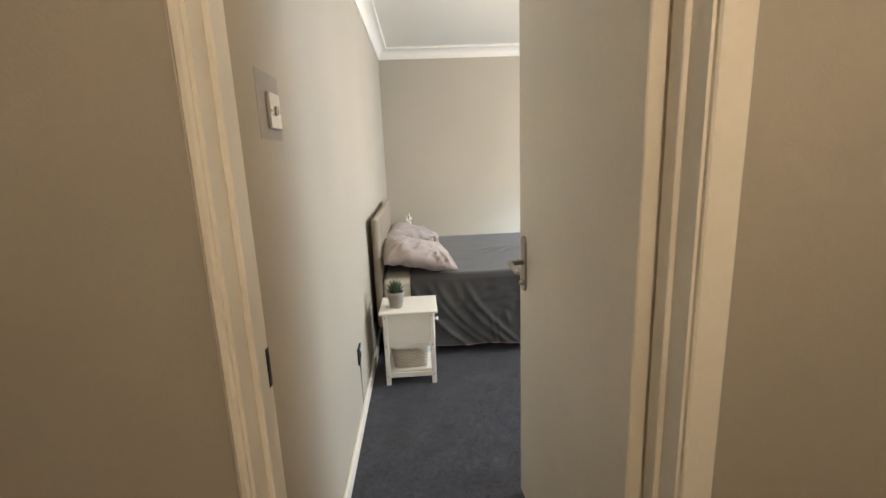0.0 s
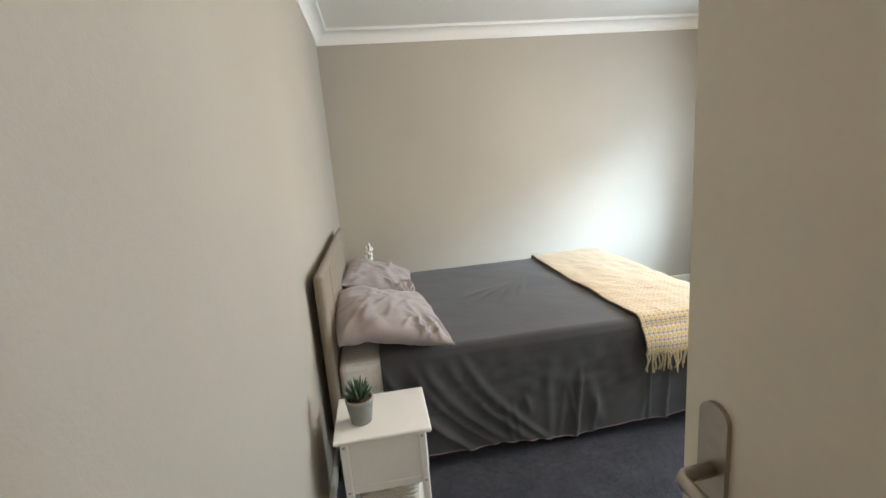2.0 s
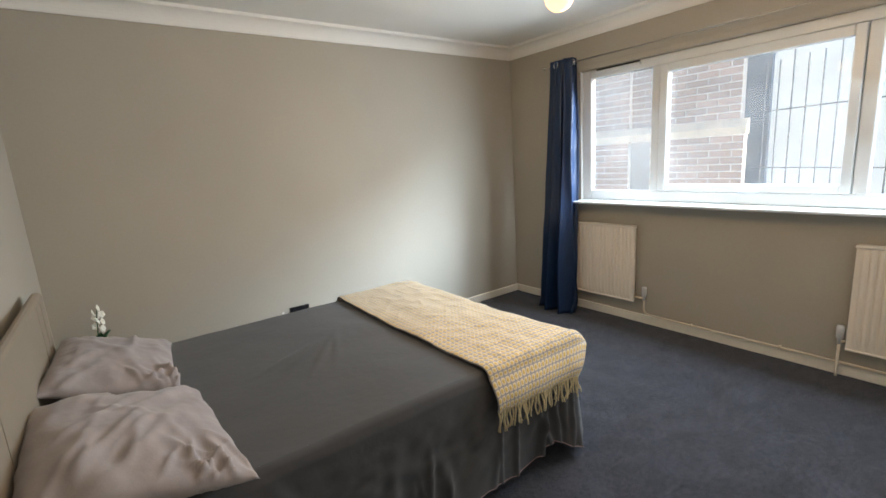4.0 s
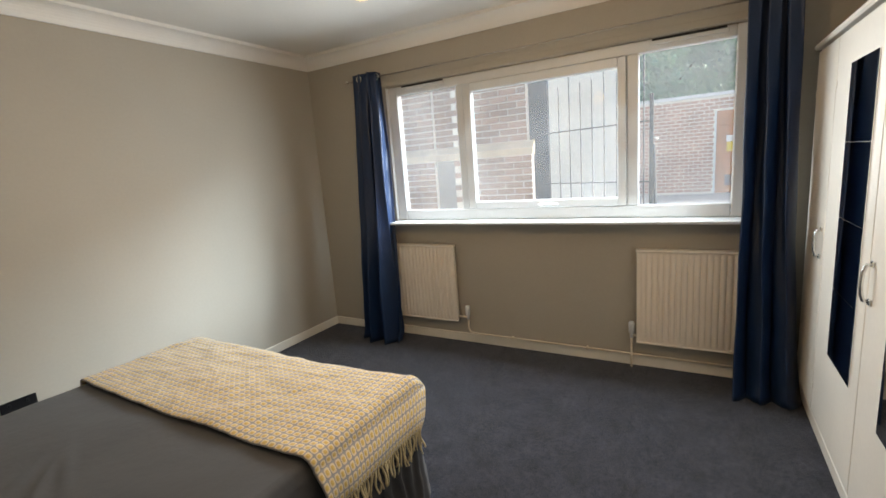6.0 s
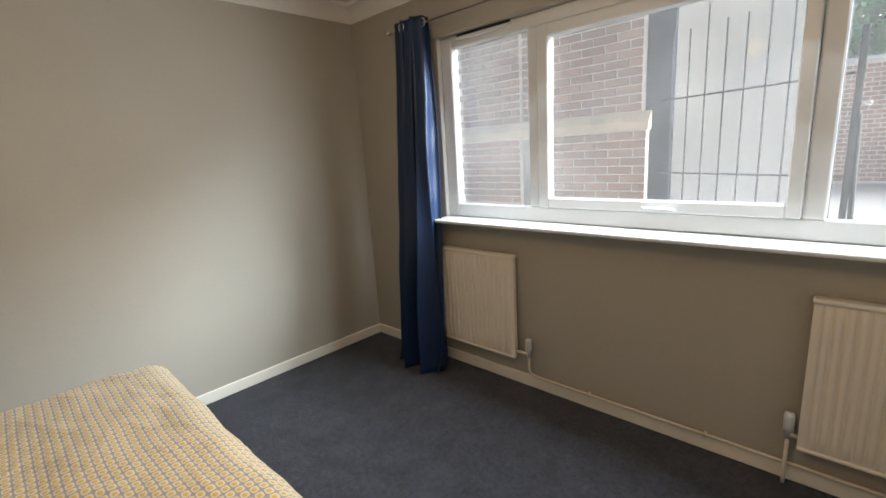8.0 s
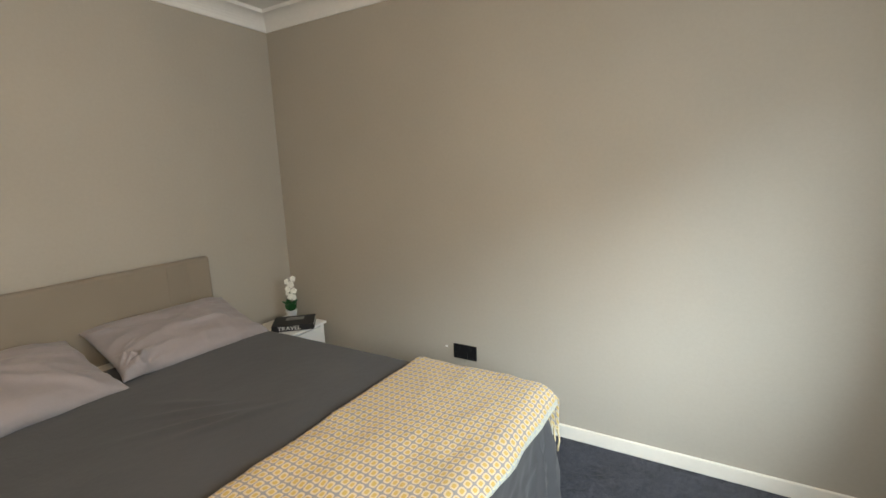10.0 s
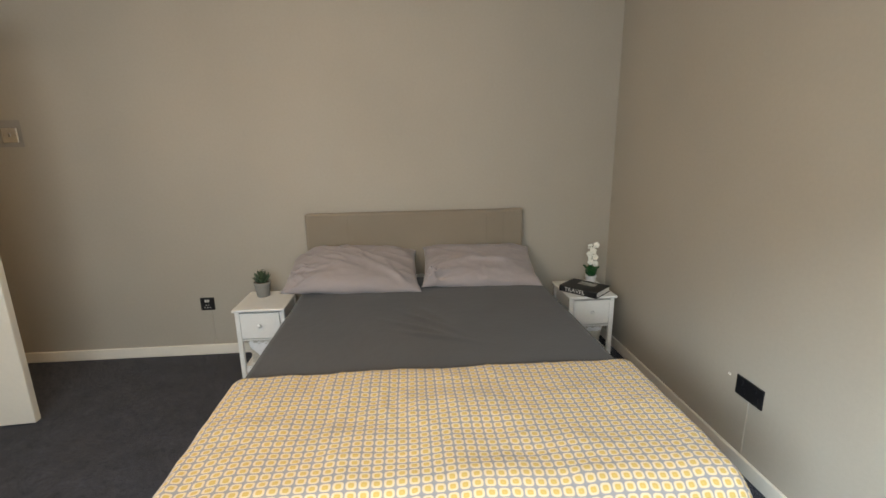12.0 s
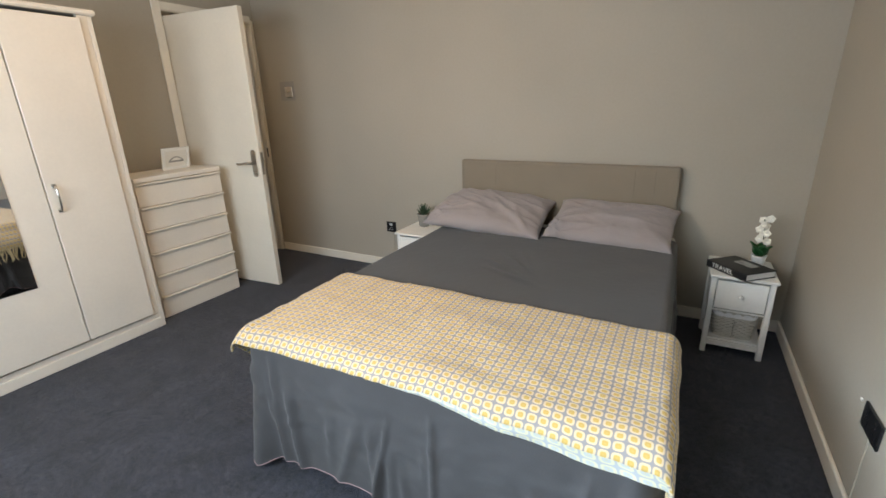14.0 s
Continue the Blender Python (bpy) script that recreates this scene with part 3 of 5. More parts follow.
# ---- radiators and pipework ----
def radiator(y0, y1, valve_y):
    r = thing("radiator", (3.67, (y0 + y1) / 2, 0.18), "cream enamelled panel radiator with vertical ribs", "radiator", "radiators")
    ribs = round((y1 - y0 - 0.05) / 0.0335)

    def place(u, v):
        y = y0 + (y1 - y0) * u
        f = u * (y1 - y0)
        edge = 0.025
        k = 0.0
        if edge < f < (y1 - y0) - edge:
            k = 0.5 - 0.5 * math.cos(2 * math.pi * (f - edge) / ((y1 - y0 - 2 * edge) / ribs))
            k = min(1.0, k * 1.8)
        vv = min(1.0, min(v, 1 - v) / 0.07)
        return Vector((3.650 - 0.0125 * k * vv * vv * (3 - 2 * vv), y, 0.186 + 0.606 * v))

    body = grid(bmesh.new(), ribs * 8 + 12, 24, place, flip=True)
    part("panel", body, M["radiator"], r)
    part("back_panel", boxes((3.652, y0 + 0.002, 0.188, 3.682, y1 - 0.002, 0.790), bevel=0.004), M["radiator"], r)
    part("top_rail", boxes((3.634, y0 - 0.004, 0.784, 3.686, y1 + 0.004, 0.802), bevel=0.005), M["radiator"], r)
    part("bottom_seam", boxes((3.640, y0, 0.178, 3.668, y1, 0.190), bevel=0.003), M["radiator"], r)
    for y in (y0 + 0.12, y1 - 0.12):
        part("bracket", boxes((3.680, y - 0.015, 0.25, W, y + 0.015, 0.72)), M["radiator"], r)
    s = -1 if valve_y < y0 else 1
    v = part("valve", lathe(bmesh.new(), [(0.010, 0.205), (0.011, 0.235), (0.018, 0.24), (0.019, 0.30), (0.016, 0.315), (0.006, 0.318)], (3.664, valve_y, 0), 16), M["upvc"], r, "white radiator valve")
    part("tail", tube(bmesh.new(), [(3.664, valve_y, 0.222), (3.664, (y0 if s < 0 else y1), 0.222)], 0.008, 10), M["pipe"], v)
    return r


radiator(3.345, 3.925, 3.262)
radiator(1.32, 2.03, 2.062)
bm = bmesh.new()
tube(bm, [(3.664, 3.262, 0.21), (3.664, 3.262, 0.13), (3.666, 3.25, 0.102), (3.672, 3.215, 0.091), (3.677, 3.12, 0.087), (3.680, 2.6, 0.085), (3.681, 2.0, 0.084), (3.681, 1.25, 0.083)], 0.0075, 10)
single("heating_pipe", bm, M["pipe"], "cream painted heating pipe along the skirting board", "pipe", "heating pipes")
bm = bmesh.new()
tube(bm, [(3.664, 2.062, 0.21), (3.664, 2.062, 0.03), (3.664, 2.062, 0.0)], 0.0075, 10)
single("heating_pipe", bm, M["pipe"], "cream painted heating pipe rising from the carpet", "pipe", "heating pipes")
for y in (2.9, 2.35):
    single("pipe_clip", boxes((3.668, y - 0.006, 0.073, 3.694, y + 0.006, 0.098), bevel=0.002), M["pipe"], "cream painted pipe clip on the skirting", "pipe clip", "pipe clips")

# ---- lamps ----
pl = thing("pendant_lamp", (1.86, 2.62, H), "plain pendant lamp with a warm glowing bulb under the ceiling", "ceiling lamp")
part("ceiling_rose", lathe(bmesh.new(), [(0.045, 0.0), (0.045, -0.008), (0.03, -0.02), (0.008, -0.026)], (1.86, 2.62, H), 24), M["upvc"], pl)
part("cable", tube(bmesh.new(), [(1.86, 2.62, H - 0.02), (1.86, 2.62, 2.12)], 0.003, 8), M["upvc"], pl)
part("lamp_holder", lathe(bmesh.new(), [(0.006, 2.125), (0.018, 2.118), (0.02, 2.07), (0.024, 2.066), (0.024, 2.058), (0.015, 2.05)], (1.86, 2.62, 0), 20), M["upvc"], pl)
b_ = part("bulb", lathe(bmesh.new(), [(0.013, 2.055)] + [(0.055 * math.sin(a), 1.985 + 0.055 * math.cos(a)) for a in [0.3 + (math.pi - 0.32) * k / 14 for k in range(15)]], (1.86, 2.62, 0), 28),
          M["bulb"], pl, "glowing warm bulb")
b_.visible_shadow = False
# Unseen lamp body added around the hall's fill light.
hl = thing("hall_lamp", (0.75, -0.75, H), "unseen round ceiling lamp added to light the hall", "ceiling lamp")
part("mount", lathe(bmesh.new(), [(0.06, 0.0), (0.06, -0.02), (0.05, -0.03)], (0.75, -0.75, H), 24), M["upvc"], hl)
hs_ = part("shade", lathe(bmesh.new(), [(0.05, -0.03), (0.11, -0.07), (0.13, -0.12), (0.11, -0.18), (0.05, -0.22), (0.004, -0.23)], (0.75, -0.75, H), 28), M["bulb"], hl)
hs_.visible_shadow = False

# ---- bed ----
BX0, BX1, BY0, BY1, BZ = 0.075, 2.045, 2.700, 4.105, 0.568
bed = thing("bed", (1.0, 3.37, 0), "double divan bed with a taupe fabric headboard", "bed")
part("divan_base", boxes((0.08, 2.72, 0.05, 2.00, 4.08, 0.32), bevel=0.012), M["base"], bed, "black cloth divan base")
part("mattress", box(bmesh.new(), 0.078, 2.704, 0.322, 2.03, 4.098, 0.545, bevel=0.035, seg=3), M["mattress"], bed, "white mattress")
for x in (0.2, 1.85):
    for y in (2.78, 3.97):
        part("castor", lathe(bmesh.new(), [(0.02, 0.0), (0.024, 0.01), (0.024, 0.035), (0.012, 0.051)], (x, y, 0), 14), M["dark"], bed)
hb = part("headboard", box(bmesh.new(), 0.032, 2.662, 0.22, 0.074, 4.078, 0.955, bevel=0.02, seg=3), M["headboard"], bed, "taupe woven fabric headboard")
for y in (2.93, 3.83, 3.945):
    part("seam", tube(bmesh.new(), [(0.0745, y, 0.30), (0.0745, y, 0.93)], 0.0010, 6), M["headboard"], hb)
part("strut", boxes((0.02, 2.95, 0.0, 0.05, 3.02, 0.24)), M["dark"], bed)
part("strut", boxes((0.02, 3.72, 0.0, 0.05, 3.79, 0.24)), M["dark"], bed)


def build_cover():
    """A plain cotton cover: a flat top with a few creases and a hanging skirt in soft folds on three sides."""
    bm = bmesh.new()
    x0, r = 0.26, 0.05
    # the way round the bed's edge: near side, foot, far side
    def rim(s):
        l1, l2, c = BX1 - r - x0, BY1 - BY0 - 2 * r, math.pi / 2 * r
        if s < l1:
            return Vector((x0 + s, BY0, 0)), Vector((0, -1, 0))
        s -= l1
        if s < c:
            a = s / r
            return Vector((BX1 - r + r * math.sin(a), BY0 + r - r * math.cos(a), 0)), Vector((math.sin(a), -math.cos(a), 0))
        s -= c
        if s < l2:
            return Vector((BX1, BY0 + r + s, 0)), Vector((1, 0, 0))
        s -= l2
        if s < c:
            a = s / r
            return Vector((BX1 - r + r * math.cos(a), BY1 - r + r * math.sin(a), 0)), Vector((math.cos(a), math.sin(a), 0))
        s -= c
        return Vector((BX1 - r - s, BY1, 0)), Vector((0, 1, 0))

    total = 2 * (BX1 - r - x0) + (BY1 - BY0 - 2 * r) + math.pi * r
    c1 = BX1 - r - x0 + math.pi / 4 * r
    c2 = total - c1

    rng = random.Random(31)
    pleats = []
    for i in range(5):                       # long swags falling away from the pillow
        pleats.append((0.01 + 0.085 * i + rng.uniform(-0.02, 0.02), 0.14, 0.24, rng.uniform(0.018, 0.028), rng.uniform(0.012, 0.020), 0.02, 2.0))
    for i in range(46):                      # hanging pleats and short creases
        s0 = rng.uniform(0.35, total)
        pleats.append((s0, rng.uniform(-0.12, 0.12), rng.uniform(-0.05, 0.05), rng.uniform(0.008, 0.026), rng.uniform(0.006, 0.018),
                       rng.uniform(0.05, 0.6), rng.choice((0.55, 0.8, 2.0, 2.0))))
    for c in (c1, c2):                       # gathered corners
        for i in range(7):
            pleats.append((c + rng.uniform(-0.22, 0.22), rng.uniform(-0.10, 0.10), 0.0, rng.uniform(0.012, 0.022), rng.uniform(0.014, 0.028), rng.uniform(0.0, 0.3), 2.0))

    def skirt(u, v):
        s = u * total
        p, d = rim(min(s, total - 1e-6))
        if v < 0.12:
            a = v / 0.12 * math.pi / 2
            z, out = BZ - 0.028 + 0.028 * math.cos(a), -0.028 + 0.028 * math.sin(a)
            return Vector((p.x + d.x * out, p.y + d.y * out, z + top_z(p.x + d.x * out, p.y + d.y * out) * math.cos(a)))
        k = (v - 0.12) / 0.88
        hem = 0.062 + 0.010 * math.sin(s * 5.1) + 0.010 * math.sin(s * 11.7 + 1)
        for c in (c1, c2):
            hem -= 0.035 * math.exp(-((s - c) / 0.16) ** 2)
        gap = 0.05 * math.exp(-((s - c1 + 0.22) / 0.07) ** 2) + 0.022 * math.exp(-((s - c1 - 0.14) / 0.06) ** 2)
        hem += gap
        z = BZ - 0.028 + (hem - BZ + 0.028) * k
        slant = s * 10.5 + 2.6 * k * math.sin(s * 1.1)
        f = math.sin(slant) + 0.6 * math.sin(2.3 * slant + 1.3) + 0.5 * wob(s * 9, k * 2.2, 3.0) * 2
        f += 0.5 * math.exp(-((s - 0.30) / 0.5) ** 2) * math.sin(26 * (s - 0.55 * k))
        corner = sum(math.exp(-((s - c) / 0.13) ** 2) for c in (c1, c2))
        out = 0.006 + k * (0.030 if s < c1 else 0.020) + (k ** 1.1) * 0.006 * f
        for s0, sl, cv, wd, hh, k0, k1 in pleats:
            if not k0 < k:
                continue
            q = s - s0 - sl * k - cv * k * k
            if abs(q) < 3 * wd:
                ramp = min(1.0, (k - k0) / 0.25) * (1.0 if k < k1 else max(0.0, 1 - (k - k1) / 0.2))
                out += hh * ramp * math.exp(-(q / wd) ** 2)
        out += corner * (k ** 1.3) * (0.045 + 0.032 * math.sin(s * 42))
        fine = 0.009 * math.sin(math.pi * min(1, k * 1.1)) * wob(s * 13 + k * 7, k * 9 - s * 4, 9.0)
        return Vector((p.x + d.x * (out + fine), p.y + d.y * (out + fine), z))

    def top_z(x, y):
        sag = min(1.0, max(0.0, (x - 1.2) / 0.8))
        z = -0.013 * sag * sag + 0.004 * wob(x * 2.2, y * 2.2, 5) + 0.002 * wob(x * 7, y * 7, 2)
        for cx, cy, ang, ln, wd, hh in ((0.98, 3.40, 0.75, 0.16, 0.012, 0.010), (1.06, 3.36, 0.95, 0.17, 0.012, 0.011), (1.14, 3.40, 1.15, 0.15, 0.012, 0.009),
                                        (0.90, 3.42, 0.5, 0.14, 0.014, 0.006)):
            dx, dy = x - cx, y - cy
            a, b = dx * math.cos(ang) + dy * math.sin(ang), -dx * math.sin(ang) + dy * math.cos(ang)
            z += hh * math.exp(-(a / ln) ** 2 - (b / wd) ** 2)
        return z

    nx, ny = 110, 84
    grid(bm, nx, ny, lambda u, v: (lambda x, y: Vector((x, y, BZ + top_z(x, y))))(x0 + (BX1 - 0.028 - x0) * u, BY0 + 0.028 + (BY1 - BY0 - 0.056) * v))
    grid(bm, 640, 44, skirt, flip=True)
    bmesh.ops.recalc_face_normals(bm, faces=bm.faces)
    c = thing("bed_cover", (1.2, 3.37, BZ), "dark grey cotton bed cover hanging over the bed's sides", "bed cover")
    ob = part("cloth", bm, M["cover"], c)
    bm = bmesh.new()
    tube(bm, [skirt(i / 300, 1.0) + Vector((0, 0, 0.003)) for i in range(0, 301)], 0.0017, 6)
    part("hem", bm, M["hem"], c, "faded pink overlocked hem")
    return c


build_cover()


def pillow(name, half_w, half_h, thick, m, seed, label, droop=0.0):
    """A soft pillow with pinched corners and creases."""
    bm = bmesh.new()
    n = 84
    rng = random.Random(int(seed * 10))
    folds = []
    for _ in range(12):
        ca, cb = rng.uniform(-0.95, 0.95), rng.uniform(-0.9, 0.9)
        ang = math.atan2(cb * half_h, ca * half_w) + rng.uniform(-0.5, 0.5)
        folds.append((ca, cb, ang, rng.uniform(0.07, 0.15), rng.uniform(0.013, 0.026), rng.uniform(0.005, 0.013)))
    for _ in range(15):                      # crumpled corner
        folds.append((rng.uniform(-1, -0.66), rng.uniform(0.2, 1.0), rng.uniform(-0.9, 0.9), rng.uniform(0.03, 0.08), rng.uniform(0.006, 0.012), rng.uniform(0.010, 0.019)))
    if droop:                                # long folds running to the low corner
        for ca, cb, ang in ((-0.55, -0.62, 0.42), (-0.38, -0.25, 0.55), (-0.42, 0.12, 0.50), (0.05, -0.35, 0.65), (0.2, 0.1, 0.8)):
            folds.append((ca, cb, ang, 0.19, rng.uniform(0.016, 0.024), rng.uniform(0.010, 0.016)))

    def side(sgn):
        def place(u, v):
            a, b = 2 * u - 1, 2 * v - 1
            pa, pb = 1 - abs(a) ** 2.6, 1 - abs(b) ** 2.6
            t = thick * (max(pa, 0) ** 0.55) * (max(pb, 0) ** 0.55)
            pin = 1 - 0.055 * (1 - abs(b) ** 3) * abs(a) ** 4
            pin2 = 1 - (0.07 if b > 0 else 0.02) * (1 - abs(a) ** 3) * abs(b) ** 4
            crease = 0.010 * wob(a * 1.6 + seed, b * 1.8, seed) + 0.003 * wob(a * 7, b * 7, seed + 3)
            for (ca, cb, ang, ln, wd, hh) in folds:
                da, db = (a - ca) * half_w, (b - cb) * half_h
                p = da * math.cos(ang) + db * math.sin(ang)
                q = -da * math.sin(ang) + db * math.cos(ang) + 0.6 * p * p
                crease += hh * math.exp(-(p / ln) ** 2 - (q / wd) ** 2)
            e = min(1.0, t / (thick * 0.22))
            if droop:
                pin = pin * (1 - 0.08 * (max(0.0, -a) * max(0.0, -b)) ** 3)
                pin2 = pin2 * (1 - 0.14 * (max(0.0, -a) * max(0.0, -b)) ** 3)
            return Vector((b * half_h * pin2 + 0.004 * wob(a * 6, b * 6, 4), a * half_w * pin, sgn * t + (crease * e if sgn > 0 else 0.3 * crease * e) + 0.012 * wob(a * 3, b * 3, 8 + seed) - droop * (max(0.0, -a) * max(0.0, -b)) ** 2))
        return place

    grid(bm, n, n, side(1))
    grid(bm, n, n, side(-1), flip=True)
    bmesh.ops.remove_doubles(bm, verts=bm.verts, dist=0.0012)
    bmesh.ops.recalc_face_normals(bm, faces=bm.faces)
    ob = single(name, bm, M["pillow"], label, "pillow", "pillows on the bed")
    ob.matrix_world = m
    return ob


pillow("pillow", 0.385, 0.255, 0.082, pose(0.318, 2.992, 0.652, -3, 15, 2), 1.3, "mauve grey cotton pillow with creases overhanging the bed's edge", droop=0.075)
pillow("pillow", 0.352, 0.225, 0.072, pose(0.292, 3.745, 0.640, -1, 18, -3), 4.1, "mauve grey cotton pillow leaning on the headboard")


def build_throw():
    """A printed cotton throw laid across the foot of the bed, with knotted fringes at both ends."""
    zt = BZ + 0.010
    y0, y1 = BY0 - 0.024, BY1 + 0.036
    drop0, drop1 = 0.125, 0.11
    flat = y1 - y0
    total = drop0 + flat + drop1

    def path(s):
        r = 0.042
        if s < drop0:
            return y0 + 0.004 - 0.045 * math.sin(1.9 * (1 - s / drop0)), zt - r - (drop0 - s) * 0.98
        s -= drop0
        if s < r * 2:
            a = s / (2 * r) * math.pi / 2
            return y0 + r - r * math.cos(a) + 0.004, zt - r + r * math.sin(a)
        if s > flat - r * 2:
            a = (flat - s) / (2 * r)
            if a > 0:
                a *= math.pi / 2
                return y1 - r + r * math.cos(a), zt - r + r * math.sin(a)
            return y1 + 0.004, zt - r - (s - flat) * 0.98
        return y0 + r + (s - 2 * r) / (flat - 4 * r) * (flat - 2 * r), zt

    def edge(s):
        """Head-side and foot-side edges of the throw along its length."""
        w = s / total
        xa = 1.474 - 0.02 * math.sin(math.pi * w) + 0.008 * wob(s * 4, 1)
        xb = 2.096 + 0.02 * math.exp(-((s - drop0 - 0.05) / 0.12) ** 2) - 0.02 * math.sin(math.pi * w) + 0.008 * wob(s * 5, 6)
        if s < drop0:
            xb -= (drop0 - s) * 0.85
        return xa, xb

    def place(u, v, lift=0.0):
        s = u * total
        y, z = path(s)
        xa, xb = edge(s)
        x = xa + (xb - xa) * v
        top = 1.0 if zt - z < 0.01 else 0.35
        z -= 0.010 * v
        z += top * (0.007 * wob(x * 5, s * 5, 2) + 0.005 * wob(x * 14, s * 10, 4)) + 0.004
        z += top * 0.009 * max(0.0, 1 - 6 * abs(wob(x * 2.6 + s * 0.6, s * 5.5, 12))) * (0.5 + wob(x * 3, s * 2, 1))
        z += top * 0.010 * math.exp(-((v - 0.45) / 0.10) ** 2) * max(0, wob(s * 2.2, 3.3)) * 1.5
        z += top * 0.0028 * max(0.0, 1 - 9 * abs(wob(x * 6.5 - s * 2, s * 3.4 + x * 4, 21)))
        if v > 0.86:
            fall = (v - 0.86) / 0.14
            z -= 0.043 * fall ** 1.8 * (1.0 if s > drop0 else 0.2)
            x -= 0.012 * fall ** 2
        if v < 0.04:
            z -= 0.004 * (1 - v / 0.04)
        y += 0.006 * wob(x * 9, s * 3, 9) * (1 if top < 1 else 0.2)
        return Vector((x, y, z + lift))

    t = thing("throw_blanket", (1.77, 3.37, zt), "yellow, cream and grey patterned cotton throw with fringed ends", "throw")
    cloth = part("cloth", grid(bmesh.new(), 190, 72, place, uv=lambda u, v: (u * total, v * 0.63), flip=True), M["throw"], t)
    thicken(cloth, 0.006, 1.0)

    def fold(u, v):
        s = drop0 + flat * (0.40 + 0.60 * u)
        p = place(min(1.0, s / total), 0.985)
        d = 0.042 * (math.sin(math.pi * min(1, u * 1.15) * 0.55)) * v
        return Vector((p.x + 0.007 + 0.010 * v * wob(s * 6, v), p.y + 0.02 * u * u * v, p.z - 0.002 - d))

    part("folded_edge", grid(bmesh.new(), 80, 6, fold, uv=lambda u, v: (u * flat * 0.6, v * 0.06)), M["throw_back"], t, "pale reverse of the throw showing under its edge")
    kinds = []
    for k in range(4):
        bm = bmesh.new()
        ph = k * 1.7
        pts = [Vector((0.006 * math.sin(ph + i * 0.9) * i / 6, 0.004 * math.cos(ph + i), -0.105 * i / 6 * (0.86 + 0.06 * k))) for i in range(7)]
        tube(bm, pts, 0.0042, 6, 0.0034)
        box(bm, -0.0055, -0.0055, -0.012, 0.0055, 0.0055, 0.0, bevel=0.002)
        kinds.append(mesh_of("tassel", bm, M["yarn"]))
    base = ORIGIN[t.name]
    for i in range(42):
        p = place(0.0, (i + 0.5) / 42)
        ob = new("tassel", kinds[i % 4])
        ob.parent = t
        ob.matrix_basis = pose(*(p - base + Vector((0, -0.001, 0.004))), 4 * math.sin(i * 2.1), 9 * math.sin(i * 1.3), 40 * i)
    for i in range(42):
        p = place(1.0, (i + 0.5) / 42)
        ob = new("tassel", kinds[(i + 1) % 4])
        ob.parent = t
        ob.matrix_basis = pose(*(p - base + Vector((0, 0.001, 0.004))), 4 * math.sin(i * 1.7), 8 * math.sin(i * 1.1), 33 * i)


build_throw()


# ---- nightstands ----
def nightstand():
    """A small white nightstand with one drawer over an open shelf. Its front faces the room; the base corner is its back."""
    o = (0.10, 2.29, 0.0)
    ns = thing("nightstand", (0.10, 2.29, 0), "small white painted nightstand with one drawer and a low shelf", "nightstand", "nightstands by the bed")
    D, Wd, Hh = 0.30, 0.285, 0.458
    x, y, z = o
    part("top", boxes((x - 0.02, y - 0.008, Hh - 0.016, x + D + 0.022, y + Wd + 0.008, Hh), bevel=0.004), M["white"], ns)
    t = 0.027
    for dx in (0.0, D - t):
        for dy in (0.0, Wd - t):
            leg = part("leg", boxes((x + dx, y + dy, 0, x + dx + t, y + dy + t, Hh - 0.0165), bevel=0.003), M["white"], ns)
            if dy == 0.0:
                for zz in (0.055, 0.245, 0.425):
                    part("screw_cap", boxes((x + dx + 0.009, y - 0.0012, zz, x + dx + 0.017, y - 0.0002, zz + 0.008)), M["steel"], leg)
    for dy in (0.008, Wd - 0.016):
        part("side_panel", boxes((x + t, y + dy, 0.265, x + D - t, y + dy + 0.008, Hh - 0.0165)), M["white"], ns)
        part("side_rail", boxes((x + t, y + dy, 0.235, x + D - t, y + dy + 0.012, 0.264), bevel=0.002), M["white"], ns)
        part("foot_rail", boxes((x + t, y + dy, 0.045, x + D - t, y + dy + 0.012, 0.075), bevel=0.002), M["white"], ns)
    part("back_panel", boxes((x + 0.004, y + t, 0.265, x + 0.012, y + Wd - t, Hh - 0.0165)), M["white"], ns)
    part("drawer_floor", boxes((x + t, y + 0.0165, 0.255, x + D - 0.004, y + Wd - 0.0165, 0.2645)), M["white"], ns)
    for dx in (0.005, D - 0.02):
        part("foot_rail", boxes((x + dx, y + t, 0.045, x + dx + 0.012, y + Wd - t, 0.075), bevel=0.002), M["white"], ns)
    part("shelf", boxes((x + 0.018, y + 0.021, 0.0755, x + D - 0.018, y + Wd - 0.021, 0.0855)), M["white"], ns)
    dr = part("drawer_front", boxes((x + D - 0.012, y + t + 0.003, 0.272, x + D + 0.004, y + Wd - t - 0.003, Hh - 0.03), bevel=0.003), M["white"], ns)
    bm = lathe(bmesh.new(), [(0.004, 0.0), (0.005, 0.010), (0.011, 0.014), (0.012, 0.019), (0.008, 0.024), (0.002, 0.025)], (0, 0, 0), 16)
    bm.transform(pose(x + D + 0.004, y + Wd / 2, 0.355, 0, 90, 0))
    part("knob", bm, M["white"], dr)
    return ns


ns1 = nightstand()
ns2 = copy_thing(ns1, pose(0.125, 4.285, 0))
tagged(ns2, "small white painted nightstand holding a book and an orchid")


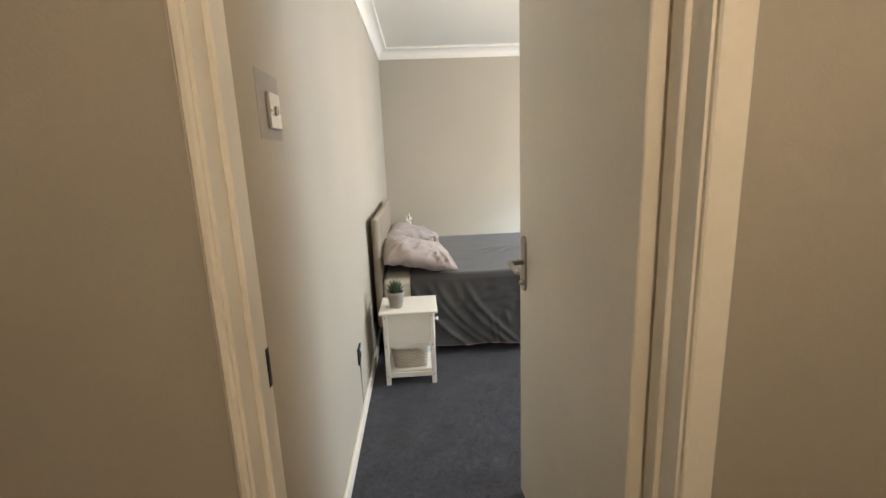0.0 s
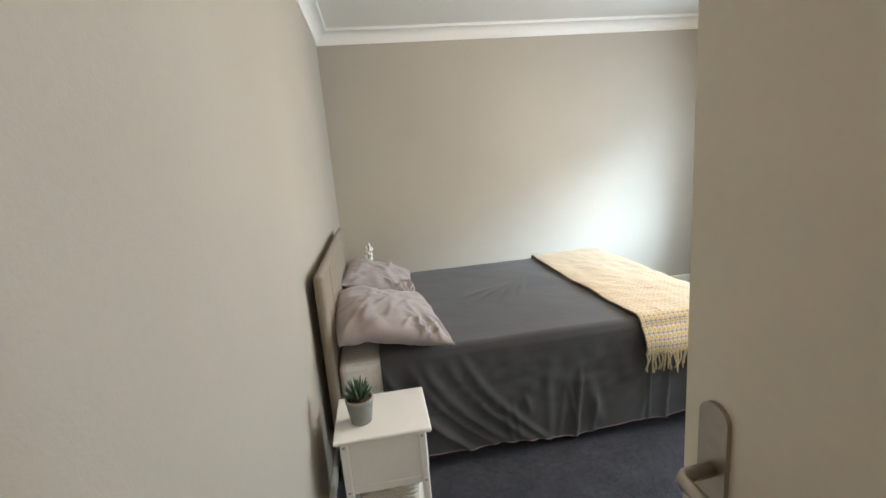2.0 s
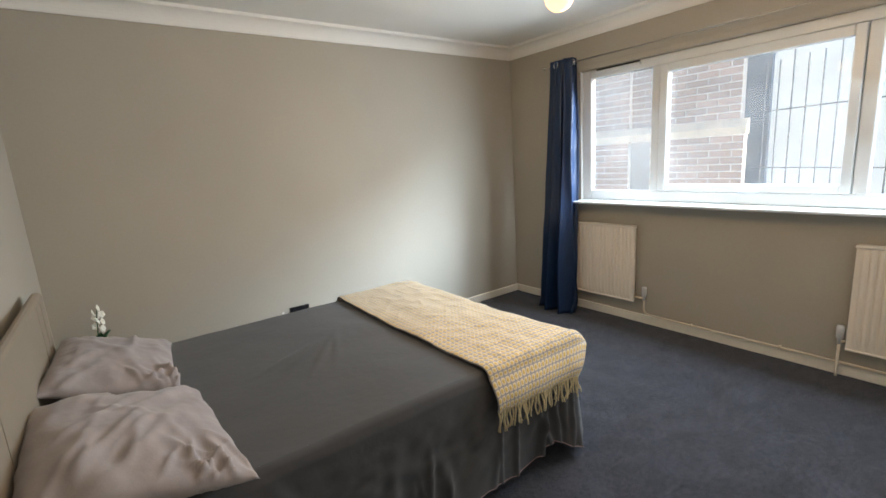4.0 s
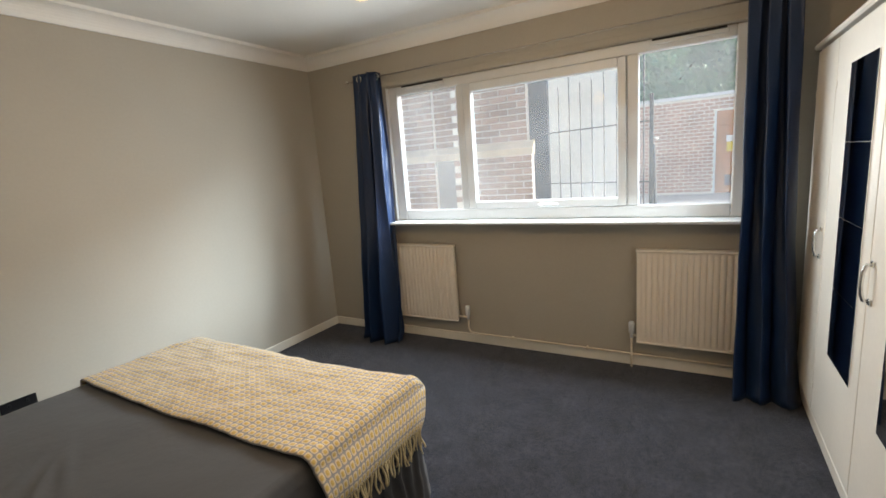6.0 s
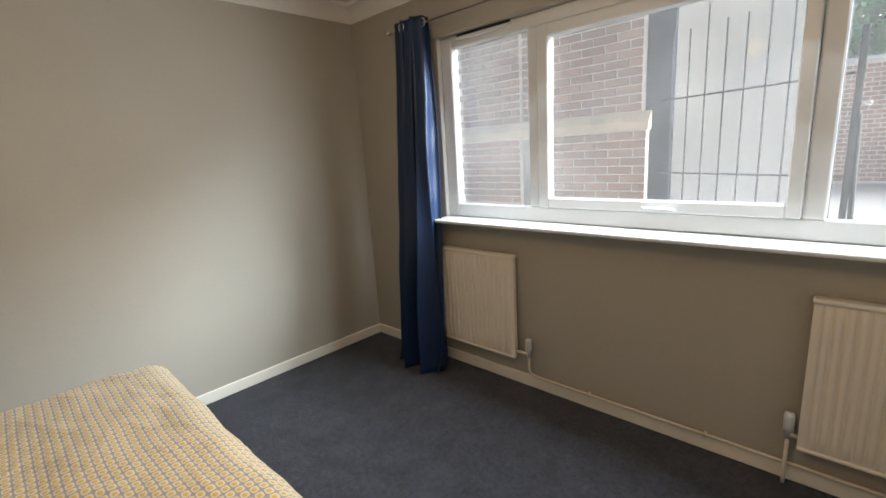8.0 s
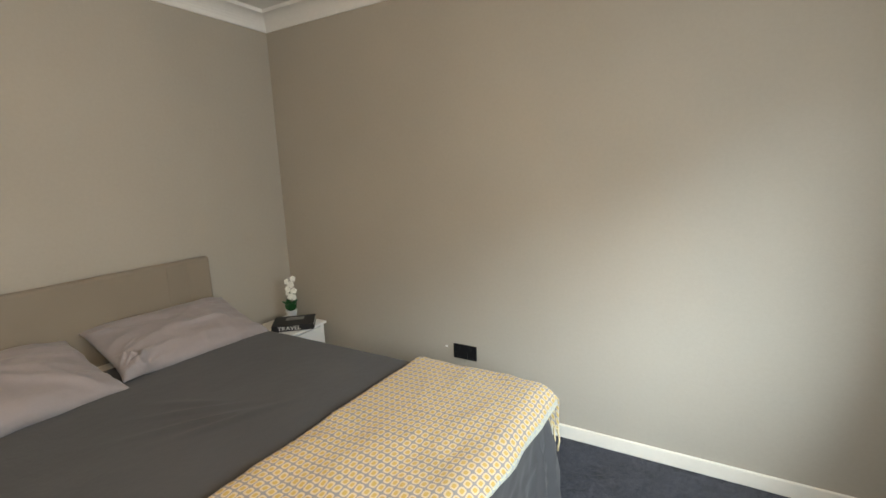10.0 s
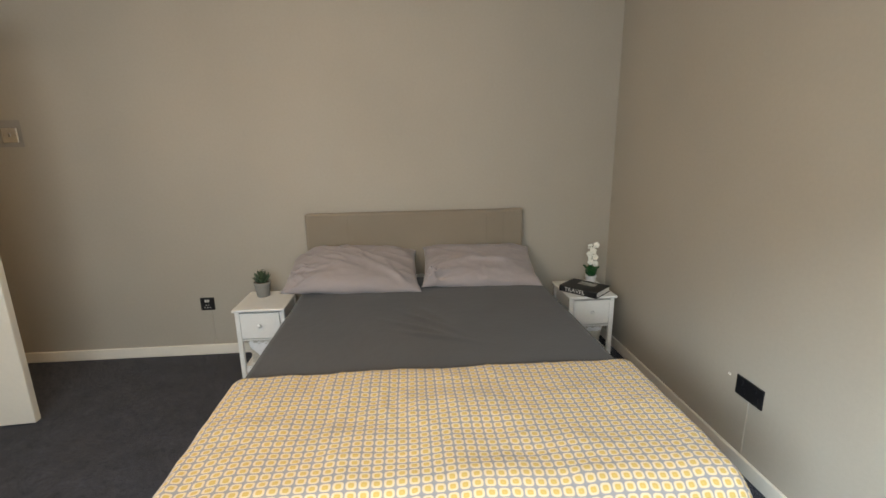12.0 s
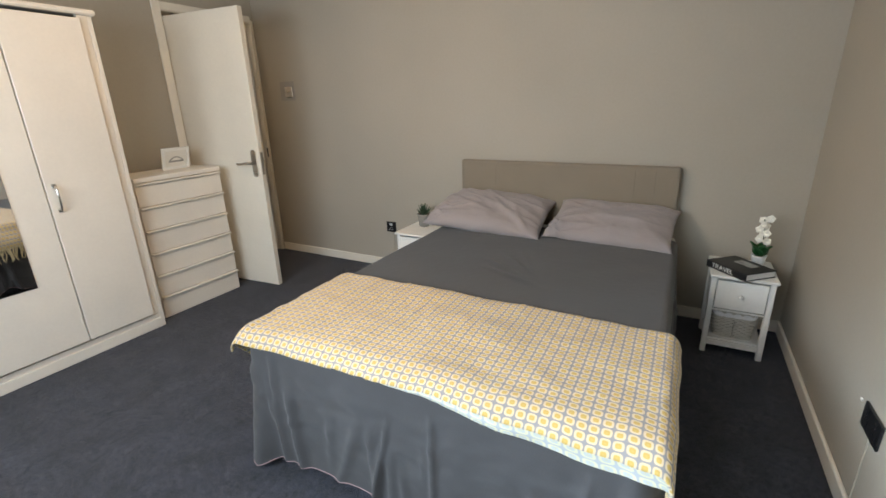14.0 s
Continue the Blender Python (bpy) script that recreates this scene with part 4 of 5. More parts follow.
def basket(base, label, tail=0.09):
    """A woven basket with sloping sides, standing on a nightstand's shelf."""
    x, y, z = base
    b = thing("wicker_basket", (x + 0.11, y + 0.10, z), label, "basket", "wicker baskets")
    bm = bmesh.new()
    dx, dy, h = 0.112, 0.098, 0.142
    rows, per = 15, 64

    def ring(kz, off):
        k = 0.90 + 0.10 * kz
        out = []
        for i in range(per):
            a = 2 * math.pi * i / per
            ca, sa = math.cos(a), math.sin(a)
            q = (abs(ca) ** 6 + abs(sa) ** 6) ** (-1 / 6)
            wv = 1 + off * math.sin(16 * a)
            out.append(Vector((x + 0.11 + dx * k * q * ca * wv, y + 0.10 + dy * k * q * sa * wv, z + 0.004 + h * kz)))
        return out

    for i in range(rows):
        pts = ring(i / (rows - 1), 0.022 * (1 if i % 2 else -1))
        tube(bm, pts + pts[:1], 0.0052, 6)
    part("weave", bm, M["wicker"], b)
    bm = boxes((x + 0.016, y + 0.010, z + 0.002, x + 0.204, y + 0.190, z + 0.010))
    part("bottom", bm, M["wicker"], b)

    def cuff(u, v):
        a = 2 * math.pi * u
        ca, sa = math.cos(a), math.sin(a)
        q = (abs(ca) ** 6 + abs(sa) ** 6) ** (-1 / 6)
        k = 1.02 + 0.05 * math.sin(math.pi * v) + 0.02 * wob(ca * 3, sa * 3, 2)
        return Vector((x + 0.11 + dx * k * q * ca, y + 0.10 + dy * k * q * sa, z + h + 0.010 - (0.030 + tail * max(0, ca) ** 6) * v))

    part("liner", grid(bmesh.new(), 64, 5, cuff, flip=True), M["liner"], b, "white cotton liner folded over the rim")
    return b


basket((0.140, 2.331, 0.0855), "whitewashed wicker basket with a white liner on the nightstand shelf")
basket((0.165, 4.326, 0.0855), "grey wicker basket on the shelf of the nightstand", 0.0)

# potted succulent
px, py, pz = 0.178, 2.395, 0.458
suc = thing("potted_succulent", (px, py, pz), "spiky green succulent in a grey concrete pot", "potted plant")
part("pot", lathe(bmesh.new(), [(0.034, 0.0), (0.037, 0.002), (0.049, 0.080), (0.051, 0.084), (0.051, 0.096), (0.045, 0.096), (0.043, 0.083), (0.004, 0.082)], (px, py, pz), 28), M["pot"], suc)
part("soil", lathe(bmesh.new(), [(0.044, 0.078), (0.043, 0.089), (0.004, 0.091)], (px, py, pz), 20), M["soil"], suc)
rng = random.Random(5)
for i in range(26):
    a, tilt = i * 2.399, 0.15 + 0.95 * (i / 26)
    ln = 0.076 - 0.020 * (i / 26) + rng.uniform(-0.006, 0.006)
    dirv = Vector((math.cos(a) * math.sin(tilt), math.sin(a) * math.sin(tilt), math.cos(tilt)))
    base = Vector((px, py, pz + 0.087)) + Vector((math.cos(a), math.sin(a), 0)) * 0.010 * (i / 26)
    bend = Vector((0, 0, 0.010))
    part("leaf", tube(bmesh.new(), [base, base + dirv * ln * 0.45, base + dirv * ln * 0.8 + bend * 0.5, base + dirv * ln + bend], 0.0085, 6, 0.0012), M["succulent"], suc)

# book
bk = thing("book", (0.33, 4.40, 0.458), "thick black hardback travel book lying on the nightstand", "book")
bz = 0.458
bm = boxes((-0.09, -0.108, 0.0, 0.09, 0.108, 0.004), (-0.09, -0.108, 0.034, 0.09, 0.108, 0.038), (0.086, -0.108, 0.0041, 0.09, 0.108, 0.0339), bevel=0.001)
BK = pose(0.335, 4.412, bz, 0, 0, -48) @ Matrix.Diagonal((1.05, 1.15, 1.0, 1.0))


def book_part(name, bm, mat, parent, label=""):
    bm.transform(BK)
    return part(name, bm, mat, parent, label)


cov = book_part("cover", bm, M["book"], bk)
book_part("pages", boxes((-0.085, -0.104, 0.0045, 0.0855, 0.104, 0.0335)), M["pages"], bk, "white page block")
book_part("cover_picture", boxes((-0.060, -0.045, 0.0381, -0.005, 0.050, 0.0386)), M["grey_print"], cov, "grey picture on the cover")
txt = bpy.data.curves.new("title", "FONT")
txt.body, txt.size, txt.align_x, txt.align_y, txt.extrude = "TRAVEL", 0.034, "CENTER", "CENTER", 0.0002
tmp = new("title", txt)
dg = bpy.context.evaluated_depsgraph_get()
tm = bpy.data.meshes.new_from_object(tmp.evaluated_get(dg))
bpy.data.objects.remove(tmp)
bm = bmesh.new()
bm.from_mesh(tm)
bm.transform(pose(0.0904, -0.018, 0.019, 90, 0, 90))
book_part("title", bm, M["ink"], cov, "white letters reading TRAVEL on the spine")

# orchid
ox, oy, oz = 0.215, 4.50, 0.458
orc = thing("potted_orchid", (ox, oy, oz), "small white artificial orchid in a white pot", "potted plant")
part("pot", lathe(bmesh.new(), [(0.024, 0.0), (0.026, 0.002), (0.034, 0.055), (0.036, 0.058), (0.036, 0.066), (0.031, 0.066), (0.029, 0.052), (0.003, 0.050)], (ox, oy, oz), 24), M["upvc"], orc)


def blade(base, tip, width, mat, cup=0.25):
    bm = bmesh.new()
    base, tip = Vector(base), Vector(tip)
    d = tip - base
    sd = d.cross(Vector((0, 0, 1)))
    sd = (sd if sd.length > 1e-5 else Vector((1, 0, 0))).normalized()
    nrm = sd.cross(d).normalized()
    grid(bm, 8, 6, lambda u, v: base + d * u + sd * width * math.sin(math.pi * (0.06 + 0.94 * u) ** 0.8) * (v - 0.5) * 2 + nrm * (cup * width * (4 * (v - 0.5) ** 2) - 0.25 * d.length * (u - 0.3) ** 2))
    return bm


for a, ln in ((0.2, 0.085), (1.5, 0.07), (2.9, 0.075), (4.3, 0.08), (5.4, 0.07)):
    ob = part("leaf", blade((ox, oy, oz + 0.055), (ox + 0.045 * math.cos(a), oy + 0.045 * math.sin(a), oz + 0.055 + ln), 0.036, M["leaf"]), M["leaf"], orc)
    thicken(ob, 0.002)
stem = [(ox, oy, oz + 0.05), (ox - 0.004, oy + 0.004, oz + 0.14), (ox + 0.004, oy - 0.002, oz + 0.21), (ox + 0.012, oy - 0.008, oz + 0.265)]
part("stem", tube(bmesh.new(), stem, 0.0025, 8), M["leaf"], orc)
rng = random.Random(11)
for i in range(9):
    k = i / 8
    c = Vector((ox + 0.020 * math.sin(i * 2.4) + 0.006, oy + 0.020 * math.cos(i * 2.4), oz + 0.145 + 0.125 * k))
    face = Vector((0.7 + 0.3 * math.sin(i), -0.5 + 0.5 * math.cos(i * 1.7), 0.2)).normalized()
    sd = face.cross(Vector((0, 0, 1))).normalized()
    up = sd.cross(face)
    bm = bmesh.new()
    for j in range(5):
        a = 2 * math.pi * j / 5 + i
        t_ = c + (sd * math.cos(a) + up * math.sin(a)) * 0.021 + face * 0.004
        q = sd * -math.sin(a) + up * math.cos(a)
        grid(bm, 5, 4, lambda u, v: c + (t_ - c) * u + q * 0.012 * math.sin(math.pi * (0.08 + 0.88 * u)) * (v - 0.5) * 2 + face * 0.004 * math.sin(3 * u))
    ob = part("flower", bm, M["petal"], orc)
    thicken(ob, 0.0012)

# ---- chest of drawers ----
ch = thing("chest_of_drawers", (1.18, 0.93, 0), "tall cream white chest of six drawers with lip handles", "chest of drawers")
CX0, CX1, CY0, CY1, CH = 0.884, 1.478, 0.782, 1.098, 0.950
part("top", boxes((CX0 - 0.004, CY0, CH - 0.03, CX1 + 0.004, CY1 + 0.008, CH), bevel=0.004), M["ward"], ch)
part("side", boxes((CX0, CY0, 0, CX0 + 0.018, CY1 - 0.018, CH - 0.0305)), M["ward"], ch)
part("side", boxes((CX1 - 0.018, CY0, 0, CX1, CY1 - 0.018, CH - 0.0305)), M["ward"], ch)
part("back", boxes((CX0 + 0.0185, CY0, 0, CX1 - 0.0185, CY0 + 0.006, CH - 0.0305)), M["ward"], ch)
part("plinth", boxes((CX0 + 0.0185, CY1 - 0.04, 0, CX1 - 0.0185, CY1 - 0.022, 0.03)), M["ward"], ch)
step = (CH - 0.034) / 6
for i in range(6):
    z0 = 0.001 + i * step
    d = part("drawer", boxes((CX0 + 0.001, CY1 - 0.0175, z0 + 0.002, CX1 - 0.001, CY1, z0 + step - 0.019), bevel=0.002), M["ward"], ch)
    bm = bmesh.new()
    box(bm, CX0 + 0.001, CY1 - 0.012, z0 + step - 0.0135, CX1 - 0.001, CY1 + 0.020, z0 + step - 0.002, bevel=0.003)
    part("lip_handle", bm, M["ward"], d)

# picture frame on the chest
PF = pose(1.075, 0.905, 0.9505, -12, 0, 6)
pf = thing("picture_frame", (1.075, 0.905, 0.9505), "small white picture frame with a pale print, leaning on its stand", "picture frame")


def pf_part(name, bm, mat, parent, label=""):
    bm.transform(PF)
    return part(name, bm, mat, parent, label)


pf_part("frame", boxes((-0.105, -0.008, 0, -0.085, 0.008, 0.150), (0.085, -0.008, 0, 0.105, 0.008, 0.150), (-0.0845, -0.008, 0, 0.0845, 0.008, 0.02), (-0.0845, -0.008, 0.13, 0.0845, 0.008, 0.150), bevel=0.002), M["white"], pf)
pr = pf_part("print", boxes((-0.0845, -0.004, 0.0205, 0.0845, 0.002, 0.1295)), M["pages"], pf)
bm = bmesh.new()
tube(bm, [(-0.055 + 0.11 * k / 12, 0.0028, 0.06 + 0.026 * math.sin(math.pi * k / 12)) for k in range(13)], 0.004, 6)
box(bm, -0.058, 0.0022, 0.05, 0.058, 0.0034, 0.062)
pf_part("grey_shape", bm, M["grey_print"], pr, "grey arch shape in the print")
pf_part("stand", boxes((-0.02, -0.045, 0.002, 0.02, -0.0385, 0.10)), M["white"], pf)
# ---- wardrobe ----
wd = thing("wardrobe", (2.6, 0.98, 0), "wide cream white four-door wardrobe with mirrors on its doors", "wardrobe")
WX0, WX1, WY0, WY1, WH = 1.530, 3.688, 0.68, 1.180, 1.862
part("side", boxes((WX0, WY0, 0, WX0 + 0.022, WY1, WH - 0.028), bevel=0.002), M["ward"], wd)
part("side", boxes((WX1 - 0.022, WY0, 0, WX1, WY1, WH - 0.028), bevel=0.002), M["ward"], wd)
part("back", boxes((WX0 + 0.0225, WY0, 0, WX1 - 0.0225, WY0 + 0.006, WH - 0.028)), M["ward"], wd)
part("top", boxes((WX0 - 0.012, WY0, WH - 0.0275, WX1, WY1 + 0.03, WH), bevel=0.008), M["ward"], wd)
part("plinth", boxes((WX0 + 0.0225, WY1 - 0.03, 0, WX1 - 0.0225, WY1 + 0.004, 0.062), bevel=0.003), M["ward"], wd)
part("base_rail", boxes((WX0 + 0.0225, WY1 - 0.03, 0.0625, WX1 - 0.0225, WY1 - 0.004, 0.095), bevel=0.003), M["ward"], wd)
part("stile", boxes((WX0 + 0.0225, WY1 - 0.025, 0.0955, WX0 + 0.07, WY1, WH - 0.028), bevel=0.002), M["ward"], wd)
part("stile", boxes((WX1 - 0.07, WY1 - 0.025, 0.0955, WX1 - 0.0225, WY1, WH - 0.028), bevel=0.002), M["ward"], wd)


def bow_handle(x, z, parent):
    """An upright bow handle on two flat feet."""
    bm = bmesh.new()
    y = WY1 + 0.020
    for zz in (z - 0.064, z + 0.064):
        box(bm, x - 0.011, y, zz - 0.011, x + 0.011, y + 0.008, zz + 0.011, bevel=0.003)
    tube(bm, [(x, y + 0.006, z - 0.064), (x, y + 0.020, z - 0.058), (x, y + 0.026, z - 0.035), (x, y + 0.028, z), (x, y + 0.026, z + 0.035), (x, y + 0.020, z + 0.058), (x, y + 0.006, z + 0.064)], 0.0062, 10)
    part("handle", bm, M["chrome"], parent, "curved metal bow handle")


doors = []
for x0, x1, hx in ((WX0 + 0.066, 1.955, 1.918), (1.960, 2.600, 2.562), (2.605, 3.238, None), (3.243, WX1 - 0.066, 3.285)):
    y0, y1 = WY1 + 0.001, WY1 + 0.020
    d = part("door", boxes((x0, y0, 0.108, x1, y1, WH - 0.045), bevel=0.003), M["ward"], wd)
    if hx:
        bow_handle(hx, 0.925, d)
    for zz in (0.24, 1.62):
        hxx = x0 + 0.01 if hx and hx > (x0 + x1) / 2 else x1 - 0.01
        part("hinge_cap", boxes((hxx - 0.006, y1, zz - 0.016, hxx + 0.006, y1 + 0.003, zz + 0.016), bevel=0.001), M["ward"], d)
    doors.append(d)
for d, x0, x1 in ((doors[1], 2.110, 2.384), (doors[2], 2.692, 3.008)):
    for i in range(4):
        a = 0.492 + i * 0.2965
        part("mirror_tile", boxes((x0, WY1 + 0.0205, a, x1, WY1 + 0.0245, a + 0.2953), bevel=0.0008), M["mirror"], d, "clear mirror tile with polished edges")

# ---- outside ----
setting("ground", boxes((W + 0.096, -300, -0.30, 600, 300, -0.06)), M["concrete"], "pale concrete yard outside the window", "ground")

# tall iron railing close to the window
rl = thing("iron_railing", (4.30, 2.4, -0.06), "dark painted iron railing outside the window", "railing")
RA, RB = Vector((4.26, 2.02, 0)), Vector((4.62, 2.90, 0))   # the railing's two ends
for i in range(9):
    p = RA.lerp(RB, (i + 0.35) / 9)
    part("bar", tube(bmesh.new(), [(p.x, p.y, -0.06), (p.x, p.y, 1.98 if i % 3 else 2.08)], 0.0048, 8), M["iron"], rl)
for z in (1.185, 1.615):
    part("rail", tube(bmesh.new(), [(RA.x, RA.y, z), (RB.x, RB.y, z)], 0.0065, 4), M["iron"], rl)
part("end_post", boxes((4.250, 1.99, -0.06, 4.275, 2.015, 1.80), bevel=0.003), M["iron"], rl)
part("stay", tube(bmesh.new(), [(4.262, 1.99, 1.45), (4.42, 1.945, -0.06)], 0.011, 8), M["iron"], rl)
part("latch", tube(bmesh.new(), [(4.262, 2.0, 1.50), (4.24, 1.955, 1.485)], 0.008, 8), M["chrome"], rl)

# pale rendered wall behind the railing
single("rendered_wall", boxes((9.0, 2.66, -0.06, 9.3, 9.0, 5.2)), M["render"], "tall pale rendered wall across the yard", "wall")


# ---- brick building across the yard ----
bb = thing("brick_building", (6.2, 4.7, -0.06), "red-brown brick building with a buff stone course", "building")
part("wall_core", boxes((5.782, 3.435, -0.06, 6.55, 4.40, 5.5), (5.782, 4.68, -0.06, 6.55, 8.0, 5.5), (5.832, 4.4005, -0.06, 6.55, 4.6795, 5.5)), M["mortar"], bb, "brickwork with pale mortar")
part("plinth_core", boxes((5.712, 3.365, -0.06, 5.7815, 4.37, 1.47), (5.712, 4.65, -0.06, 5.7815, 8.0, 1.47)), M["mortar"], bb)
# Plain strip, darker than the brickwork, below the stone course.
part("recess_panel", boxes((5.765, 4.4005, -0.06, 5.8315, 4.6795, 1.46)), M["strip_grey"], bb, "darker grey strip low down between two brick piers")
# Narrow dark blue-grey slab just past the brick corner.
part("side_cladding", boxes((5.87, 3.215, -0.06, 5.93, 3.4345, 5.5)), M["slate"], bb, "dark blue-grey upright strip beside the brickwork")
bm = bmesh.new()
prof = [(5.775, 1.47), (5.690, 1.47), (5.690, 1.545), (5.775, 1.63)]
ra = [bm.verts.new((x, 3.345, z)) for x, z in prof]
rb = [bm.verts.new((x, 8.0, z)) for x, z in prof]
for k in range(4):
    bm.faces.new((ra[k], ra[(k + 1) % 4], rb[(k + 1) % 4], rb[k]))
bm.faces.new(ra[::-1])
bm.faces.new(rb)
bmesh.ops.recalc_face_normals(bm, faces=bm.faces)
part("stone_course", bm, M["stone"], bb, "buff stone weathering course")
part("roof", boxes((5.6, 3.3, 5.505, 6.9, 8.2, 5.65)), M["slate"], bb)

# garage block with timber doors
ga = thing("garage_building", (18.0, 0.5, -0.06), "low red brick garage block with a flat white-edged roof", "building")
GX, GZ = 17.0, 2.86
part("wall_core", boxes((GX + 0.012, -8.0, -0.06, GX + 5, -2.2, GZ), (GX + 0.012, 1.32, -0.06, GX + 5, 6.0, GZ), (GX + 0.012, -2.2, 2.42, GX + 5, 1.32, GZ)), M["mortar"], ga)
part("roof_edge", boxes((GX - 0.10, -8.2, GZ + 0.001, GX + 5.1, 6.2, GZ + 0.10), bevel=0.01), M["upvc"], ga, "white roof edge")
for y0 in (-0.45, -2.15):
    dd = part("door", boxes((GX + 0.05, y0 + 0.01, -0.05, GX + 0.10, y0 + 0.83, 1.98), (GX + 0.05, y0 + 0.85, -0.05, GX + 0.10, y0 + 1.68, 1.98), bevel=0.006), M["timber"], ga, "orange stained timber double door")
    for yy in (y0 + 0.22, y0 + 1.06):
        for k in range(6):
            part("vent_slat", boxes((GX + 0.030, yy, 0.18 + k * 0.055, GX + 0.049, yy + 0.40, 0.215 + k * 0.055)), M["vent_metal"], dd)
    part("transom", boxes((GX + 0.04, y0 + 0.01, 2.02, GX + 0.09, y0 + 1.68, 2.40), bevel=0.004), M["timber"], ga)
# Added sheet that stops daylight showing through the gaps between the doors.
part("door_backing", boxes((GX + 0.12, -2.2, -0.05, GX + 0.16, 1.319, 2.42)), M["timber"], ga)
part("door_jamb", boxes((GX - 0.01, 1.262, -0.06, GX + 0.12, 1.319, 2.41)), M["upvc"], ga, "white door frame")
part("sign", boxes((GX + 0.044, 0.68, 1.20, GX + 0.0495, 0.98, 1.48)), M["sign_yellow"], ga, "yellow warning sign")
part("sign_head", boxes((GX + 0.044, 0.66, 1.49, GX + 0.0495, 1.0, 1.68)), M["ink"], ga, "white sign board")


# ---- trees behind the garage ----
def tree(x, y, h, spread, seed, label):
    rng = random.Random(seed)
    t = thing("tree", (x, y, -0.06), label, "tree", "trees behind the garage")
    bm = tube(bmesh.new(), [(x, y, -0.06), (x + 0.1, y, h * 0.25), (x - 0.1, y + 0.1, h * 0.55), (x, y, h * 0.85)], 0.22, 10, 0.05)
    tips = []
    for i in range(9):
        a = i * 2.4 + seed
        z = h * (0.25 + 0.06 * i)
        r = spread * rng.uniform(0.55, 0.95)
        e = Vector((x + r * math.cos(a), y + r * math.sin(a), z + h * 0.16))
        tube(bm, [(x, y, z), (x + 0.5 * (e.x - x), y + 0.5 * (e.y - y), z + h * 0.05), e], 0.07, 6, 0.015)
        tips.append(e)
    part("trunk", bm, M["bark"], t)
    bm = bmesh.new()
    cl = [(e, rng.uniform(0.7, 1.25)) for e in tips] + [(Vector((x + rng.gauss(0, spread * 0.45), y + rng.gauss(0, spread * 0.45), h * rng.uniform(0.25, 1.0))), rng.uniform(0.6, 1.2)) for _ in range(60)]
    for c, r in cl:
        for _ in range(150):
            d = Vector((rng.gauss(0, 1), rng.gauss(0, 1), rng.gauss(0, 0.8)))
            p = c + d.normalized() * r * rng.uniform(0.35, 1.0)
            s = rng.uniform(0.13, 0.26)
            a = Vector((rng.gauss(0, 1), rng.gauss(0, 1), rng.gauss(0, 1))).normalized()
            b = a.orthogonal().normalized()
            vs = [bm.verts.new(p + a * s), bm.verts.new(p + b * s * 0.5), bm.verts.new(p - a * s), bm.verts.new(p - b * s * 0.5)]
            bm.faces.new(vs)
    part("crown", bm, M["foliage"], t)


tree(23.5, 3.2, 8.0, 2.2, 1, "broad leafy green tree behind the garage")
tree(23.0, -0.6, 7.5, 2.3, 2, "leafy green tree with a rounded crown behind the garage")
tree(23.8, -4.4, 8.2, 2.3, 3, "tall leafy green tree behind the garage")
tree(24.5, 6.8, 8.4, 2.3, 4, "tall leafy green tree past the garage")

# ---- brickwork, piece by piece ----
BL, BH, BD, J = 0.215, 0.065, 0.10, 0.010
kit = []
for ln in (BL, 0.1025):
    kit.append((ln, mesh_of("brick", boxes((0, 0, 0, BD, ln, BH), bevel=0.003), M["brick"])))
rng = random.Random(21)


def courses(x, y_start, y_end, z_lo, z_hi, parent):
    row, z = 0, z_lo
    while z + BH <= z_hi:
        y, first = y_start, True
        while y < y_end:
            ln, me = kit[1] if (first and row % 2) else kit[0]
            ob = new("brick", me)
            ob.parent = parent
            ob.location = Vector((x + rng.uniform(-0.003, 0.003), y, z)) - ORIGIN[bb.name]
            y += ln + J
            first = False
        z += BH + J
        row += 1


courses(5.774, 3.438, 4.30, 1.635, 2.80, bb)
courses(5.704, 3.368, 4.25, 0.72, 1.465, bb)
courses(5.774, 4.685, 5.40, 1.635, 2.80, bb)
courses(5.704, 4.655, 5.40, 0.72, 1.465, bb)
